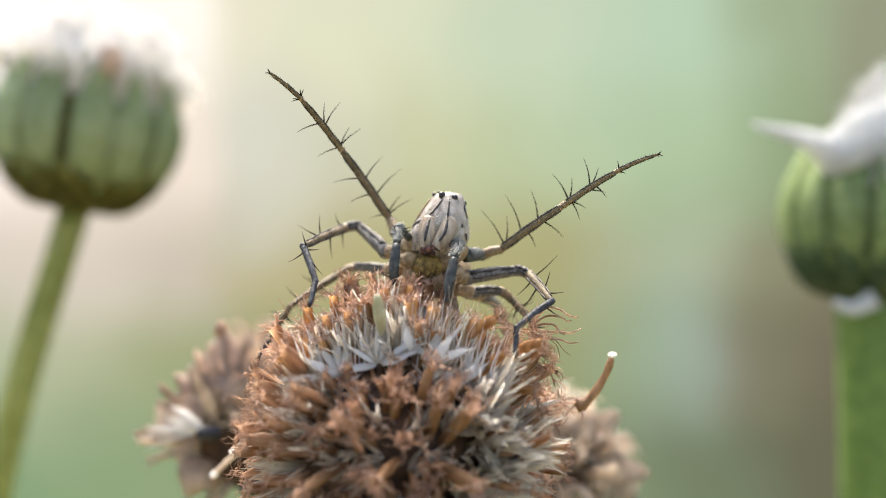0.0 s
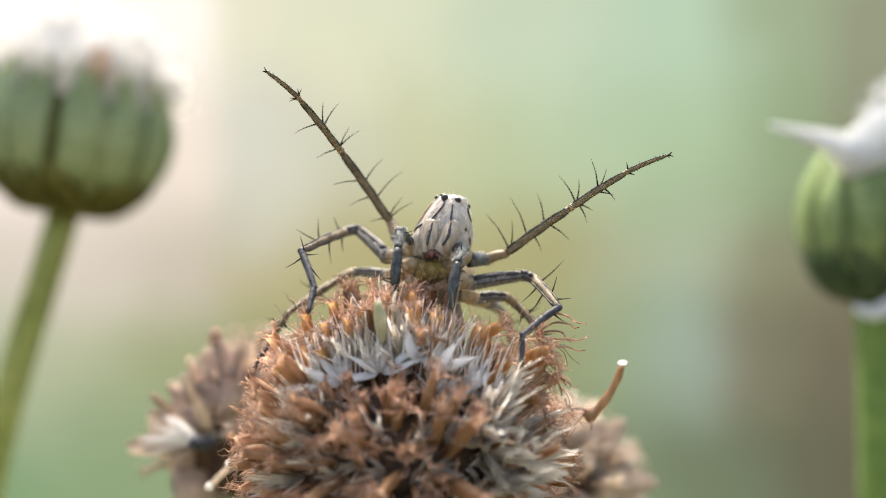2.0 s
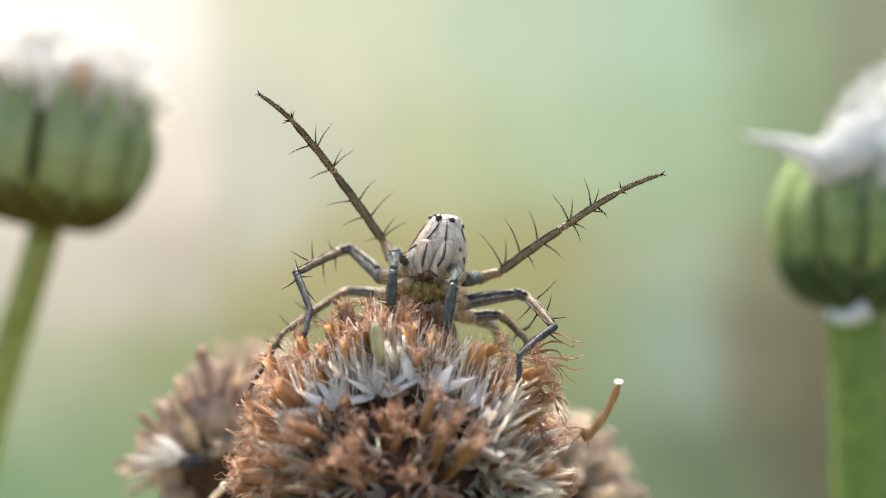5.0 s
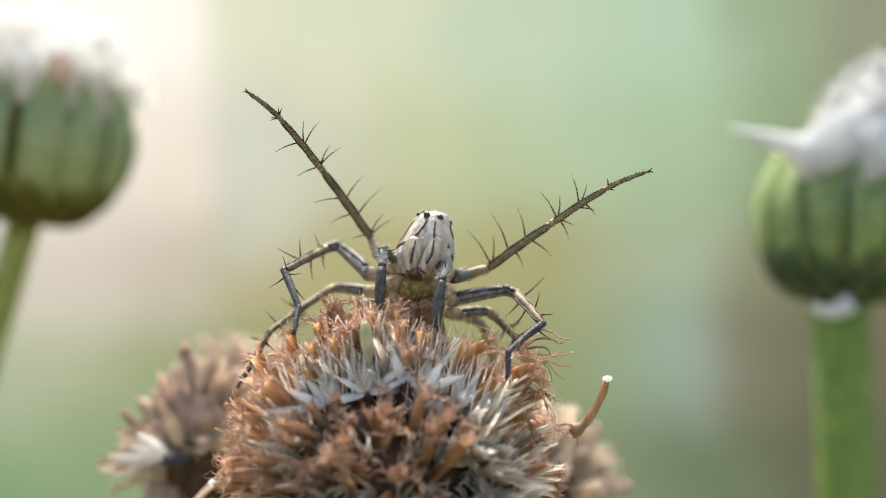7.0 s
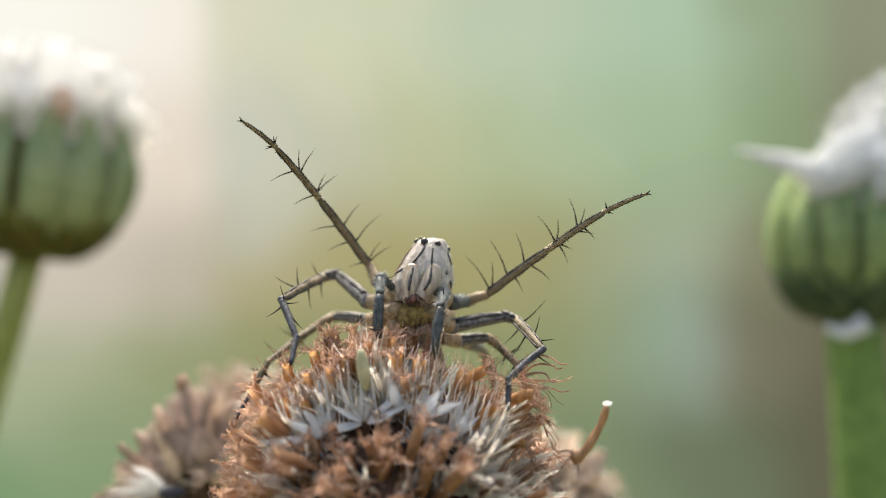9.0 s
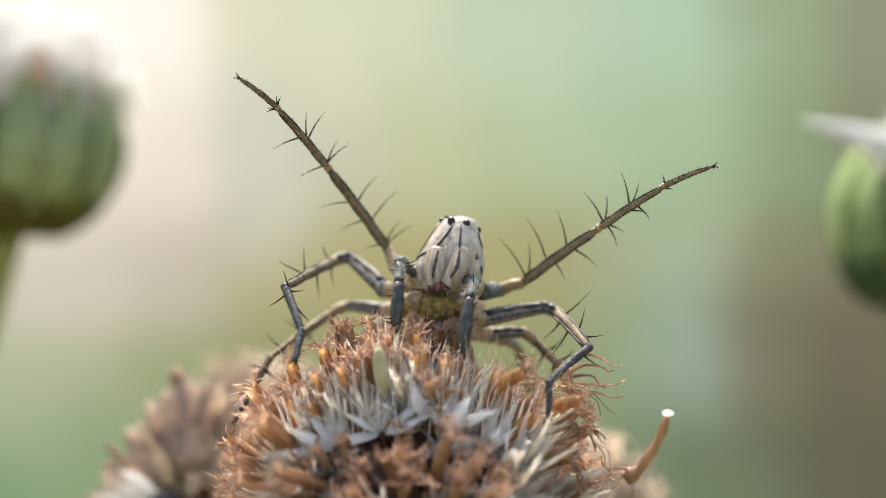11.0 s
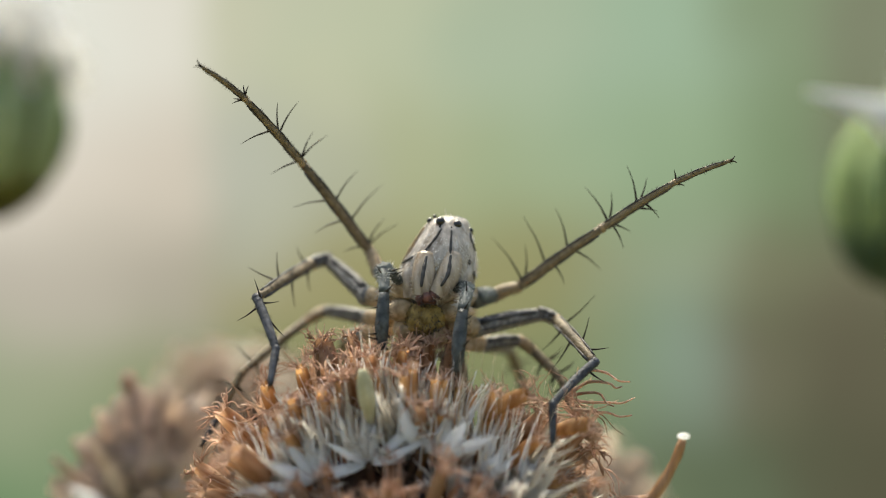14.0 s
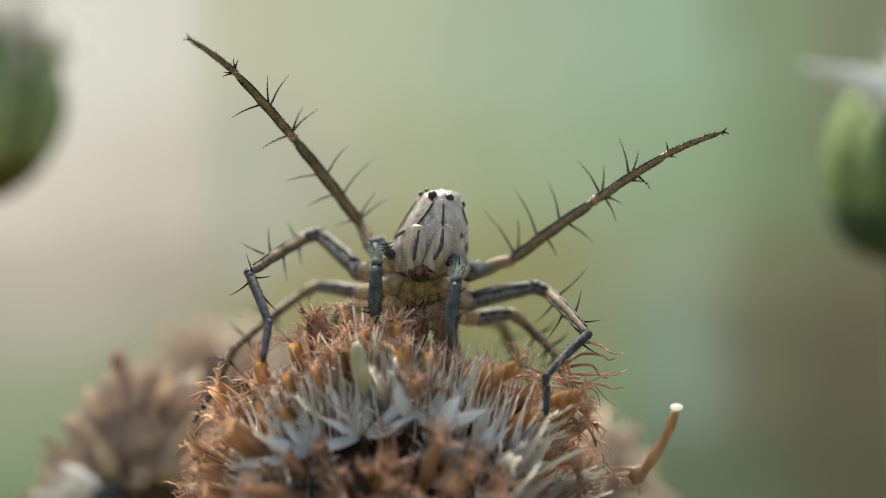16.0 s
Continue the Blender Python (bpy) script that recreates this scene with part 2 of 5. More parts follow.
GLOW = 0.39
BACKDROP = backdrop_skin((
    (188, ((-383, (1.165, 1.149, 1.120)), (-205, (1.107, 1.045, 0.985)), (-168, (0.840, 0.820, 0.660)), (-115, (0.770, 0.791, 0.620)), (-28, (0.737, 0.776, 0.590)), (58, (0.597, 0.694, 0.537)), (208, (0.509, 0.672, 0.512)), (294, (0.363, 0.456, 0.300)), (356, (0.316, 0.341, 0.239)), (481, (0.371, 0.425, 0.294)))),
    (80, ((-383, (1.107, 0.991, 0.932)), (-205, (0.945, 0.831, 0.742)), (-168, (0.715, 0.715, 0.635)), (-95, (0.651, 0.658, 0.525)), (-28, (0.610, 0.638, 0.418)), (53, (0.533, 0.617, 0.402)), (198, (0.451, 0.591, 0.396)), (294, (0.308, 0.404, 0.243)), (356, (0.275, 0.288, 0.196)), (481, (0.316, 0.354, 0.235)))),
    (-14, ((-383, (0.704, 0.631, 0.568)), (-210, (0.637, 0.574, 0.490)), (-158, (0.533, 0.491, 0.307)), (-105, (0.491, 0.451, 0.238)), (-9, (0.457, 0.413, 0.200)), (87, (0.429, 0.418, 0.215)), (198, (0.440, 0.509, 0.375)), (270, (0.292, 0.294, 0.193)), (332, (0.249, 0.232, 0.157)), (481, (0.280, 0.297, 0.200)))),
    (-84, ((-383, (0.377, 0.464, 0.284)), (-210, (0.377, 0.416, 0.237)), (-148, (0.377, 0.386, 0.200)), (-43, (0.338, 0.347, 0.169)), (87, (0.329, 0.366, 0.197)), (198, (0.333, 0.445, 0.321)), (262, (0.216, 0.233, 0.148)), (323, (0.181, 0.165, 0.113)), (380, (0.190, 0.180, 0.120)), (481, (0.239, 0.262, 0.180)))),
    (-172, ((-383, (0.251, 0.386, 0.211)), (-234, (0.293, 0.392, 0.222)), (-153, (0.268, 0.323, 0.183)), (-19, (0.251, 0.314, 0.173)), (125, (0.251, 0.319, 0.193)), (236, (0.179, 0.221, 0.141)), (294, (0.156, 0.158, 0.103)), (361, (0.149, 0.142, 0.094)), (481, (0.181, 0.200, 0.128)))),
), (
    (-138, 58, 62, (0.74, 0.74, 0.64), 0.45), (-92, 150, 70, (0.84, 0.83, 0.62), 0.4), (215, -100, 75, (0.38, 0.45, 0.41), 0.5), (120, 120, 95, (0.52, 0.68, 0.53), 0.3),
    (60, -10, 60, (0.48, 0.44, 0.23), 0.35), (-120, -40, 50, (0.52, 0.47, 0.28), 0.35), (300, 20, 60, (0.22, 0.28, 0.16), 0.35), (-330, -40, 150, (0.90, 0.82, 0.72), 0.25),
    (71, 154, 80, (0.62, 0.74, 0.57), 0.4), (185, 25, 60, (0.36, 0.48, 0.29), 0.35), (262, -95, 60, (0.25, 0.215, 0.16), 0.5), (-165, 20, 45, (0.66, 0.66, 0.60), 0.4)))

# ---- building helpers ----
ORIGIN = {}


def thing(name, at, label, category, group="", kind=""):
    """An Empty at a place of the plan that carries the parts of one thing."""
    ob = tagged(new(name), label, category, group, kind)
    ob.empty_display_size = 0.001
    ORIGIN[ob] = Vector(at)
    ob.location = (Vector(at) + Vector((0, 0, EYE))) * MM
    return ob


def part(name, bm, material, parent, label="", kind=""):
    """One mesh under a thing or a part. The bmesh is in the plan's millimetres."""
    at = sum((v.co for v in bm.verts), Vector()) / max(1, len(bm.verts))
    for v in bm.verts:
        v.co = (v.co - at) * MM
    me = bpy.data.meshes.new(name)
    bm.normal_update()
    bm.to_mesh(me)
    bm.free()
    me.shade_smooth()
    me.materials.append(material)
    ob = tagged(new(name, me), label, "", "", kind)
    ORIGIN[ob] = at
    ob.parent = parent
    ob.location = (at - ORIGIN[parent]) * MM
    return ob


def shared(name, bm, *materials):
    """A mesh for many alike pieces; its bmesh is in millimetres round its own root."""
    for v in bm.verts:
        v.co *= MM
    me = bpy.data.meshes.new(name)
    bm.normal_update()
    bm.to_mesh(me)
    bm.free()
    me.shade_smooth()
    for m in materials:
        me.materials.append(m)
    return me


def piece(name, me, parent, at, axis, turn=0.0, size=1.0):
    """One of many alike pieces, rooted at a place of the plan, its length along axis."""
    ob = new(name, me)
    ob.parent = parent
    q = Vector(axis).to_track_quat("Z", "Y").to_matrix().to_4x4()
    spin = Matrix.Rotation(turn, 4, "Z")
    ob.matrix_local = Matrix.Translation((Vector(at) - ORIGIN[parent]) * MM) @ q @ spin @ Matrix.Scale(size, 4)
    return ob


def bend(points, steps=6):
    """A smooth line through points."""
    p = [Vector(v) for v in points]
    p = [p[0] * 2 - p[1]] + p + [p[-1] * 2 - p[-2]]
    line = []
    for i in range(1, len(p) - 2):
        for k in range(steps):
            t = k / steps
            a, b, c, d = p[i - 1], p[i], p[i + 1], p[i + 2]
            line.append(0.5 * ((2 * b) + (c - a) * t + (2 * a - 5 * b + 4 * c - d) * t * t + (3 * b - a - 3 * c + d) * t ** 3))
    return line + [p[-2]]


def tube(bm, line, radius, sides=8, flat=1.0):
    """A tube along a line; radius: a function of the way along it, 0 to 1."""
    line = [Vector(v) for v in line]
    ahead = (line[1] - line[0]).normalized()
    side = ahead.orthogonal().normalized()
    rings = []
    for i, v in enumerate(line):
        w = (line[min(i + 1, len(line) - 1)] - line[max(i - 1, 0)]).normalized()
        side = (side - w * side.dot(w)).normalized()
        up = w.cross(side)
        r = radius(i / (len(line) - 1))
        rings.append([bm.verts.new(v + (side * math.cos(a) + up * math.sin(a) * flat) * r)
                      for a in (2 * math.pi * k / sides for k in range(sides))])
    for lo, hi in zip(rings, rings[1:]):
        for k in range(sides):
            bm.faces.new((lo[k], lo[(k + 1) % sides], hi[(k + 1) % sides], hi[k]))
    bm.faces.new(rings[0][::-1])
    bm.faces.new(rings[-1])
    return bm


def blob(bm, at, size, rough=0.0, subdiv=3, turn=None, freq=3.0):
    """An uneven rounded lump."""
    made = bmesh.ops.create_icosphere(bm, subdivisions=subdiv, radius=1.0)["verts"]
    for v in made:
        n = v.co.normalized()
        k = 1 + rough * noise.noise(n * freq + Vector(at) * 3.1)
        c = Vector((n.x * size[0], n.y * size[1], n.z * size[2])) * k
        v.co = Vector(at) + (turn @ c if turn else c)
    return bm


def blade(bm, line, width, across, fold=0.25, thick=0.06):
    """A folded leaf blade with thickness along a line; width: a function of 0 to 1."""
    blade_rows(bm, line, width, across, fold, thick)
    return bm


def blade_rows(bm, line, width, across, fold, thick):
    line = [Vector(v) for v in line]
    rows = []
    for i, v in enumerate(line):
        w = (line[min(i + 1, len(line) - 1)] - line[max(i - 1, 0)]).normalized()
        s = Vector(across)
        s = (s - w * s.dot(w)).normalized()
        n = w.cross(s)
        h = width(i / (len(line) - 1)) / 2
        t = thick * h
        rows.append([bm.verts.new(v + s * a * h + n * b) for a, b in
                     ((-1, fold * h), (0, t), (1, fold * h), (0.98, fold * h - t), (0, -t), (-0.98, fold * h - t))])
    for lo, hi in zip(rows, rows[1:]):
        for k in range(6):
            bm.faces.new((lo[k], lo[(k + 1) % 6], hi[(k + 1) % 6], hi[k]))
    bm.faces.new(rows[0][::-1])
    bm.faces.new(rows[-1])
    return rows


# ---- ground and distance ----
def ground_sheet():
    bm = bmesh.new()
    n = 40
    reach = lambda k: math.copysign(abs(k / (n / 2) - 1) ** 4 * 3.0e5, k - n / 2)
    grid = [[bm.verts.new((reach(i), reach(j), -EYE)) for j in range(n + 1)] for i in range(n + 1)]
    for i in range(n):
        for j in range(n):
            bm.faces.new((grid[i][j], grid[i + 1][j], grid[i + 1][j + 1], grid[i][j + 1]))
    root = thing("ground", (0, 0, -EYE), "bare brown garden soil under the plants", "ground", kind="structure")
    part("soil", bm, SOIL, root)


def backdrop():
    """A wide curved sheet standing in the soil, which glows with the painted light of the garden's far end."""
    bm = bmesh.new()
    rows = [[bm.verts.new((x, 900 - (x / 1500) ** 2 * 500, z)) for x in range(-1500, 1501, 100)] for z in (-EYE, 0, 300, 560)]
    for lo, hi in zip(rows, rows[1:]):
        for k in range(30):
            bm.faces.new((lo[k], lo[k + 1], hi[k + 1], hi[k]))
    root = thing("backdrop", (0, 900, -EYE), "glowing sheet painted as a sunlit garden out of focus", "garden", kind="structure")
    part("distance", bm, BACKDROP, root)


# ---- dried flower heads ----
HEAD = Vector((-1.36, 30.3, -6.3))


def thread(bm, root, way, length, rnd, girth=0.022, kink=0.9, turns=4):
    """One dry curled thread that grows from a vertex."""
    p, way, line = root.co.copy(), Vector(way).normalized(), [root.co.copy()]
    for n in range(turns):
        p = p + way * length / turns
        line.append(p)
        way = (way + Vector((rnd.uniform(-1, 1), rnd.uniform(-1, 1), rnd.uniform(-1, 1))) * kink).normalized()
    line = bend(line, 3)
    side, last = (line[1] - line[0]).orthogonal().normalized(), None
    for n in range(1, len(line)):
        w = (line[n] - line[n - 1]).normalized()
        side = (side - w * side.dot(w)).normalized()
        up = w.cross(side)
        r = girth * (1 - 0.65 * n / (len(line) - 1))
        ring = [bm.verts.new(line[n] + (side * math.cos(a) + up * math.sin(a)) * r) for a in (0, 2.1, 4.2)]
        for k in range(3):
            bm.faces.new((last[k], last[(k + 1) % 3], ring[(k + 1) % 3], ring[k]) if last else (root, ring[(k + 1) % 3], ring[k]))
        last = ring


def flared_tube(bm, line, girth, sides=8):
    """The trumpet of a floret along a line: slim at its foot, full in the middle, pinched and open at its mouth. Returns the mouth."""
    rings = []
    side = (line[1] - line[0]).orthogonal().normalized()
    for i, v in enumerate(line):
        t = i / (len(line) - 1)
        w = (line[min(i + 1, len(line) - 1)] - line[max(i - 1, 0)]).normalized()
        side = (side - w * side.dot(w)).normalized()
        up = w.cross(side)
        r = girth * (0.42 + 0.62 * math.sin(math.pi * min(1, 0.05 + 0.74 * t)) ** 1.4 + 0.05 * math.sin(9 * t))
        rings.append([bm.verts.new(v + (side * math.cos(a) + up * math.sin(a) * 0.8) * r * (1 + 0.10 * math.cos(5 * a + 3 * t))) for a in (2 * math.pi * q / sides for q in range(sides))])
    for lo, hi in zip(rings, rings[1:]):
        for q in range(sides):
            bm.faces.new((lo[q], lo[(q + 1) % sides], hi[(q + 1) % sides], hi[q]))
    bm.faces.new(rings[0][::-1])
    return rings[-1]


def fray(bm, mouth, out, rnd, wide, reach, threads, girth=0.022, curl=0.3, splay=1.0):
    """The mouth's curled lobes and the fine threads that they wither to."""
    middle = sum((v.co for v in mouth), Vector()) / len(mouth)
    for q in range(len(mouth)):
        a, b = mouth[q], mouth[(q + 1) % len(mouth)]
        edge = (a.co + b.co) / 2
        side = (edge - middle).normalized()
        swirl = out.cross(side) * rnd.uniform(-0.5, 0.5)
        far, rise, drop = splay * reach * rnd.uniform(0.5, 1.2), reach * rnd.uniform(0.2, 1.1), reach * rnd.uniform(-0.2, 0.9) * curl * 2
        path = bend([edge, edge + side * far * 0.4 + out * rise * 0.6, edge + (side + swirl) * far * 0.9 + out * rise, edge + (side + swirl * 2) * far * 1.2 + out * (rise - drop)], 2)
        w = wide * rnd.uniform(0.6, 1.2)
        for n, v in enumerate(path[1:], 1):
            across = (out.cross(side) + out * 0.4 * math.sin(2 * n + q)) * w * 0.5 * (1 - 0.85 * n / (len(path) - 1))
            c, d = bm.verts.new(v - across), bm.verts.new(v + across)
            bm.faces.new((a, b, d, c))
            a, b = c, d
    for k in range(threads):
        v = rnd.choice(mouth)
        thread(bm, v, out * rnd.uniform(0.3, 1.0) + (v.co - middle).normalized() * rnd.uniform(0.4, 1.3), reach * rnd.uniform(1.0, 2.2), rnd, girth)


def two_skins(bm, body):
    bm.faces.index_update()
    for f in bm.faces:
        f.material_index = 0 if f.index < body else 1


def floret_mesh(k, body_skin, tip_skin, girth=(0.17, 0.25), wide=0.075, reach=0.28, threads=10, length=(1.7, 2.15), strand=0.022, splay=1.0):
    """A translucent amber trumpet whose mouth frays into curled pinkish lobes drawn out to threads."""
    rnd = random.Random(100 + k)
    bm = bmesh.new()
    tall = rnd.uniform(*length)
    sx, sy = rnd.uniform(-0.3, 0.3), rnd.uniform(-0.3, 0.3)
    line = bend([Vector((sx * t * t, sy * t * t, tall * t)) for t in (0, 0.35, 0.7, 1)], 3)
    mouth = flared_tube(bm, line, rnd.uniform(*girth))
    body = len(bm.faces)
    fray(bm, mouth, (line[-1] - line[-2]).normalized(), rnd, wide, reach, threads, strand, 0.3, splay)
    two_skins(bm, body)
    return shared("floret", bm, body_skin, tip_skin)


def lance(bm, line, w, rnd, across, barbs=True):
    """One flat lance-shaped pappus scale, feathered at its edges and drawn out to a hair."""
    shape = lambda t: w * (0.22 + 0.78 * math.sin(math.pi * min(1, t / 0.62) * 0.5)) * max(0.0, 1 - max(0.0, t - 0.42) / 0.40) ** 0.8 + 0.020 * (1.15 - t)
    rows = blade_rows(bm, line, shape, across, 0.28, 0.10)
    along = (line[-1] - line[0]).normalized()
    side = Vector(across).normalized()
    for n in range(1, len(rows) - 2):
        for edge, way in ((0, -1), (2, 1)):
            if barbs and rnd.random() < 0.8:
                tip = rows[n + 1][edge].co + side * way * rnd.uniform(0.015, 0.06) + along * rnd.uniform(0.08, 0.26)
                bm.faces.new((rows[n][edge], rows[n + 1][edge], bm.verts.new(tip)))
    return rows


def pappus_mesh(k, spread, count, skin, length=(1.4, 2.2), wide=(0.15, 0.27)):
    """A seed's crown of scales, some upright, some splayed."""
    rnd = random.Random(300 + k)
    bm = bmesh.new()
    for i in range(count):
        a = 2 * math.pi * i / count + rnd.uniform(-0.5, 0.5)
        out = Vector((math.cos(a), math.sin(a), 0))
        tall = rnd.uniform(*length)
        s = tall * spread * rnd.uniform(0.25, 1.25)
        rise = math.sqrt(max(0.12, tall * tall - s * s))
        sway = Vector((-out.y, out.x, 0)) * rnd.uniform(-0.12, 0.12)
        line = bend([out * 0.03, out * s * 0.42 + sway + Vector((0, 0, rise * 0.48)), out * s * rnd.uniform(0.85, 1.1) - sway + Vector((0, 0, rise))], 4)
        lance(bm, line, rnd.uniform(*wide), rnd, (-out.y, out.x, 0.15))
    bmesh.ops.pointmerge(bm, verts=[v for v in bm.verts if v.co.length < 0.09], merge_co=(0, 0, 0))
    return shared("pappus", bm, skin)


def bristle_mesh(k):
    """A loose bundle of fine straw-coloured hairs."""
    rnd = random.Random(500 + k)
    bm = bmesh.new()
    for i in range(7):
        a, spread, length = rnd.uniform(0, 6.28), rnd.uniform(0.1, 0.8), rnd.uniform(1.5, 2.7)
        out = Vector((math.cos(a), math.sin(a), 0))
        line = bend([(0, 0, 0), out * spread * 0.4 + Vector((0, 0, length * 0.5)), out * spread + Vector((0, 0, length))], 3)
        tube(bm, line, lambda t: 0.017 * (1 - 0.7 * t), 3)
    bmesh.ops.pointmerge(bm, verts=[v for v in bm.verts if v.co.length < 0.05], merge_co=(0, 0, 0))
    return shared("bristles", bm, TAN)


def tangle_mesh(k):
    """A knot of curled dry threads."""
    rnd = random.Random(700 + k)
    bm = bmesh.new()
    knot = bm.verts.new((0, 0, 0))
    for i in range(10):
        thread(bm, knot, (rnd.uniform(-1, 1), rnd.uniform(-1, 1), 0.7), rnd.uniform(0.6, 1.1), rnd, 0.026, 1.1, 5)
    return shared("tangle", bm, THREAD)


FLORETS = [floret_mesh(k, AMBER, CRUST, (0.13, 0.23), 0.065, 0.26, 13) for k in range(10)]
MIDDLE_FLORETS = [floret_mesh(40 + k, DARK_AMBER, DUSK, (0.10, 0.20), 0.12, 0.42, 7, (0.9, 1.8), 0.030, 0.25) for k in range(16)]
DULL_FLORETS = [floret_mesh(k, PAPER, PAPER) for k in range(5)]
PALE_FLORETS = [floret_mesh(k, STRAW, STRAW) for k in range(5)]
TANGLES = [tangle_mesh(k) for k in range(6)]
CROWNS = [pappus_mesh(k, 0.45, 7, CREAM) for k in range(10)]
SPLAYED_CROWNS = [pappus_mesh(20 + k, 0.85, 8, CREAM, (1.0, 1.6), (0.17, 0.30)) for k in range(8)]
HAIRS = [bristle_mesh(k) for k in range(4)]


def dried_head(at, facing, foot, size, label, seed, middle, ring, outer, hairs, tangles=0, florets=FLORETS, open_row=None):
    """A composite head gone to seed: frayed florets in the middle, a ring of white pappus, frayed florets at the rim."""
    root = thing("seed_head", foot, label, "flower", "dried flower heads")
    rnd = random.Random(seed)
    at, facing, foot = Vector(at), Vector(facing).normalized(), Vector(foot)
    back = at - facing * 2.2 * size
    line = bend([foot, foot.lerp(back, 0.5) + Vector((0, 1, 10)), foot.lerp(back, 0.9) + Vector((0, 2, 4)), back - facing * 3 - Vector((0, 0, 2.0)), back], 8)
    part("stem", tube(bmesh.new(), line, lambda t: 0.95 - 0.25 * t, 10), STEM, root, "thin green stem")
    part("receptacle", blob(bmesh.new(), at, (2.95 * size,) * 3, 0.12, 3), CORE, root, "dark brown receptacle")
    side = facing.cross(Vector((0, 0, 1))).normalized()
    up = side.cross(facing)

    def plant(name, meshes, theta, phi, depth, big, tilt):
        axis = (facing * math.cos(theta) + (side * math.cos(phi) + up * math.sin(phi)) * math.sin(theta)).normalized()
        crest = at + axis * 4.8 * size
        if abs(crest.x + 0.1) < 1.0 and crest.z > -2.3 and crest.y > 28.5:
            big *= 0.97     # kept shorter under the spider, to leave its body in view
        if florets is FLORETS and crest.x < -4.3:
            big *= 0.92 if crest.z > -5.2 else 0.78     # the shaded edge is drawn in
        lean = (axis + Vector((rnd.uniform(-tilt, tilt), rnd.uniform(-tilt, tilt), rnd.uniform(-tilt, tilt)))).normalized()
        mesh, turn = rnd.choice(meshes), rnd.uniform(0, 6.28)
        if open_row and crest.y < 29.2 and open_row[0] < crest.x < open_row[1] and open_row[2] - 0.25 * max(0.0, crest.x) < crest.z < open_row[3]:
            if name in ("bristle_tuft", "thread_tangle") or crest.z > -2.6:
                return      # where the ripe crowns lie open, what is left stays low
            big *= 0.60
        if name == "pappus" and florets is FLORETS and crest.x < -4.9:
            return          # no crown juts from the shaded edge
        piece(name, mesh, root, at + axis * depth * size, lean, turn, big * size)

    for i in range(middle):
        plant("floret", MIDDLE_FLORETS if florets is FLORETS else florets, radians(36) * math.sqrt((i + 0.5) / middle), i * 2.39996, rnd.uniform(2.4, 2.85), rnd.uniform(0.95, 1.28), 0.3)
    for i in range(middle // 2):
        plant("pappus", CROWNS, radians(38) * math.sqrt((i + 0.5) / middle * 2), i * 2.39996 + 1.0, rnd.uniform(2.7, 3.0), rnd.uniform(0.6, 0.85), 0.4)
    for i in range(ring):
        theta, phi = radians(rnd.uniform(42, 84)), i * 2.39996
        share = 0.80 if theta < radians(70) else 0.5
        if (math.cos(phi - 0.35) < 0.45 and rnd.random() < share) or rnd.random() < 0.40:
            plant("pappus", SPLAYED_CROWNS if theta < radians(68) else CROWNS, theta, phi, rnd.uniform(2.95, 3.3), rnd.uniform(0.95, 1.22), 0.16)
        else:              # one flank keeps its florets
            plant("floret", florets, theta, phi, rnd.uniform(2.6, 2.95), rnd.uniform(0.85, 1.05), 0.15)
    for i in range(outer):
        theta, phi = radians(rnd.uniform(74, 108) if i % 5 else rnd.uniform(52, 74)), i * 2.39996 + rnd.uniform(-0.2, 0.2)
        if florets is FLORETS and math.cos(phi) < -0.15 and theta < radians(88) and rnd.random() < 0.7:
            continue        # the other flank is bared to its pappus
        if florets is FLORETS and math.sin(phi) > 0.55 and rnd.random() < 0.45:
            continue        # and the top has lost about half
        plant("floret", florets, theta, phi, rnd.uniform(2.6, 2.95), rnd.uniform(0.92, 1.2), 0.24)
    for i in range(hairs):
        plant("bristle_tuft", HAIRS, radians(rnd.uniform(40, 105)), i * 2.39996, 2.9, rnd.uniform(0.7, 0.9), 0.25)
    for i in range(tangles):
        plant("thread_tangle", TANGLES, radians(rnd.uniform(66, 104)), i * 2.39996, rnd.uniform(4.2, 4.6), rnd.uniform(0.6, 1.0), 0.6)
    return root


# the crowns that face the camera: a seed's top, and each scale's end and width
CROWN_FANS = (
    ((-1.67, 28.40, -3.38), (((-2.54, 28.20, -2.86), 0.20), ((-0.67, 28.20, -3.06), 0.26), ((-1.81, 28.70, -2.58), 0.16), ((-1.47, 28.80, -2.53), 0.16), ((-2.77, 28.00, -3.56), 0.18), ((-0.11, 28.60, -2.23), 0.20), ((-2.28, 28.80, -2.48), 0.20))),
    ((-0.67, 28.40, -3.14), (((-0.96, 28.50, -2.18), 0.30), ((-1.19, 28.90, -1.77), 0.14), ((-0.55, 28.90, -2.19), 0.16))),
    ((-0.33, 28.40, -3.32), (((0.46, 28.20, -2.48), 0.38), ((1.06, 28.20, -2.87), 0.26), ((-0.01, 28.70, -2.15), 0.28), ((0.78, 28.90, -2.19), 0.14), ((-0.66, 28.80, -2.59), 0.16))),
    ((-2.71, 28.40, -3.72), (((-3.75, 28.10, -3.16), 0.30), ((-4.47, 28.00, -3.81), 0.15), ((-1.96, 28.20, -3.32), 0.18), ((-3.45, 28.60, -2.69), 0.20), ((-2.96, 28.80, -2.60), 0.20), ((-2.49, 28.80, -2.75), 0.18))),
)
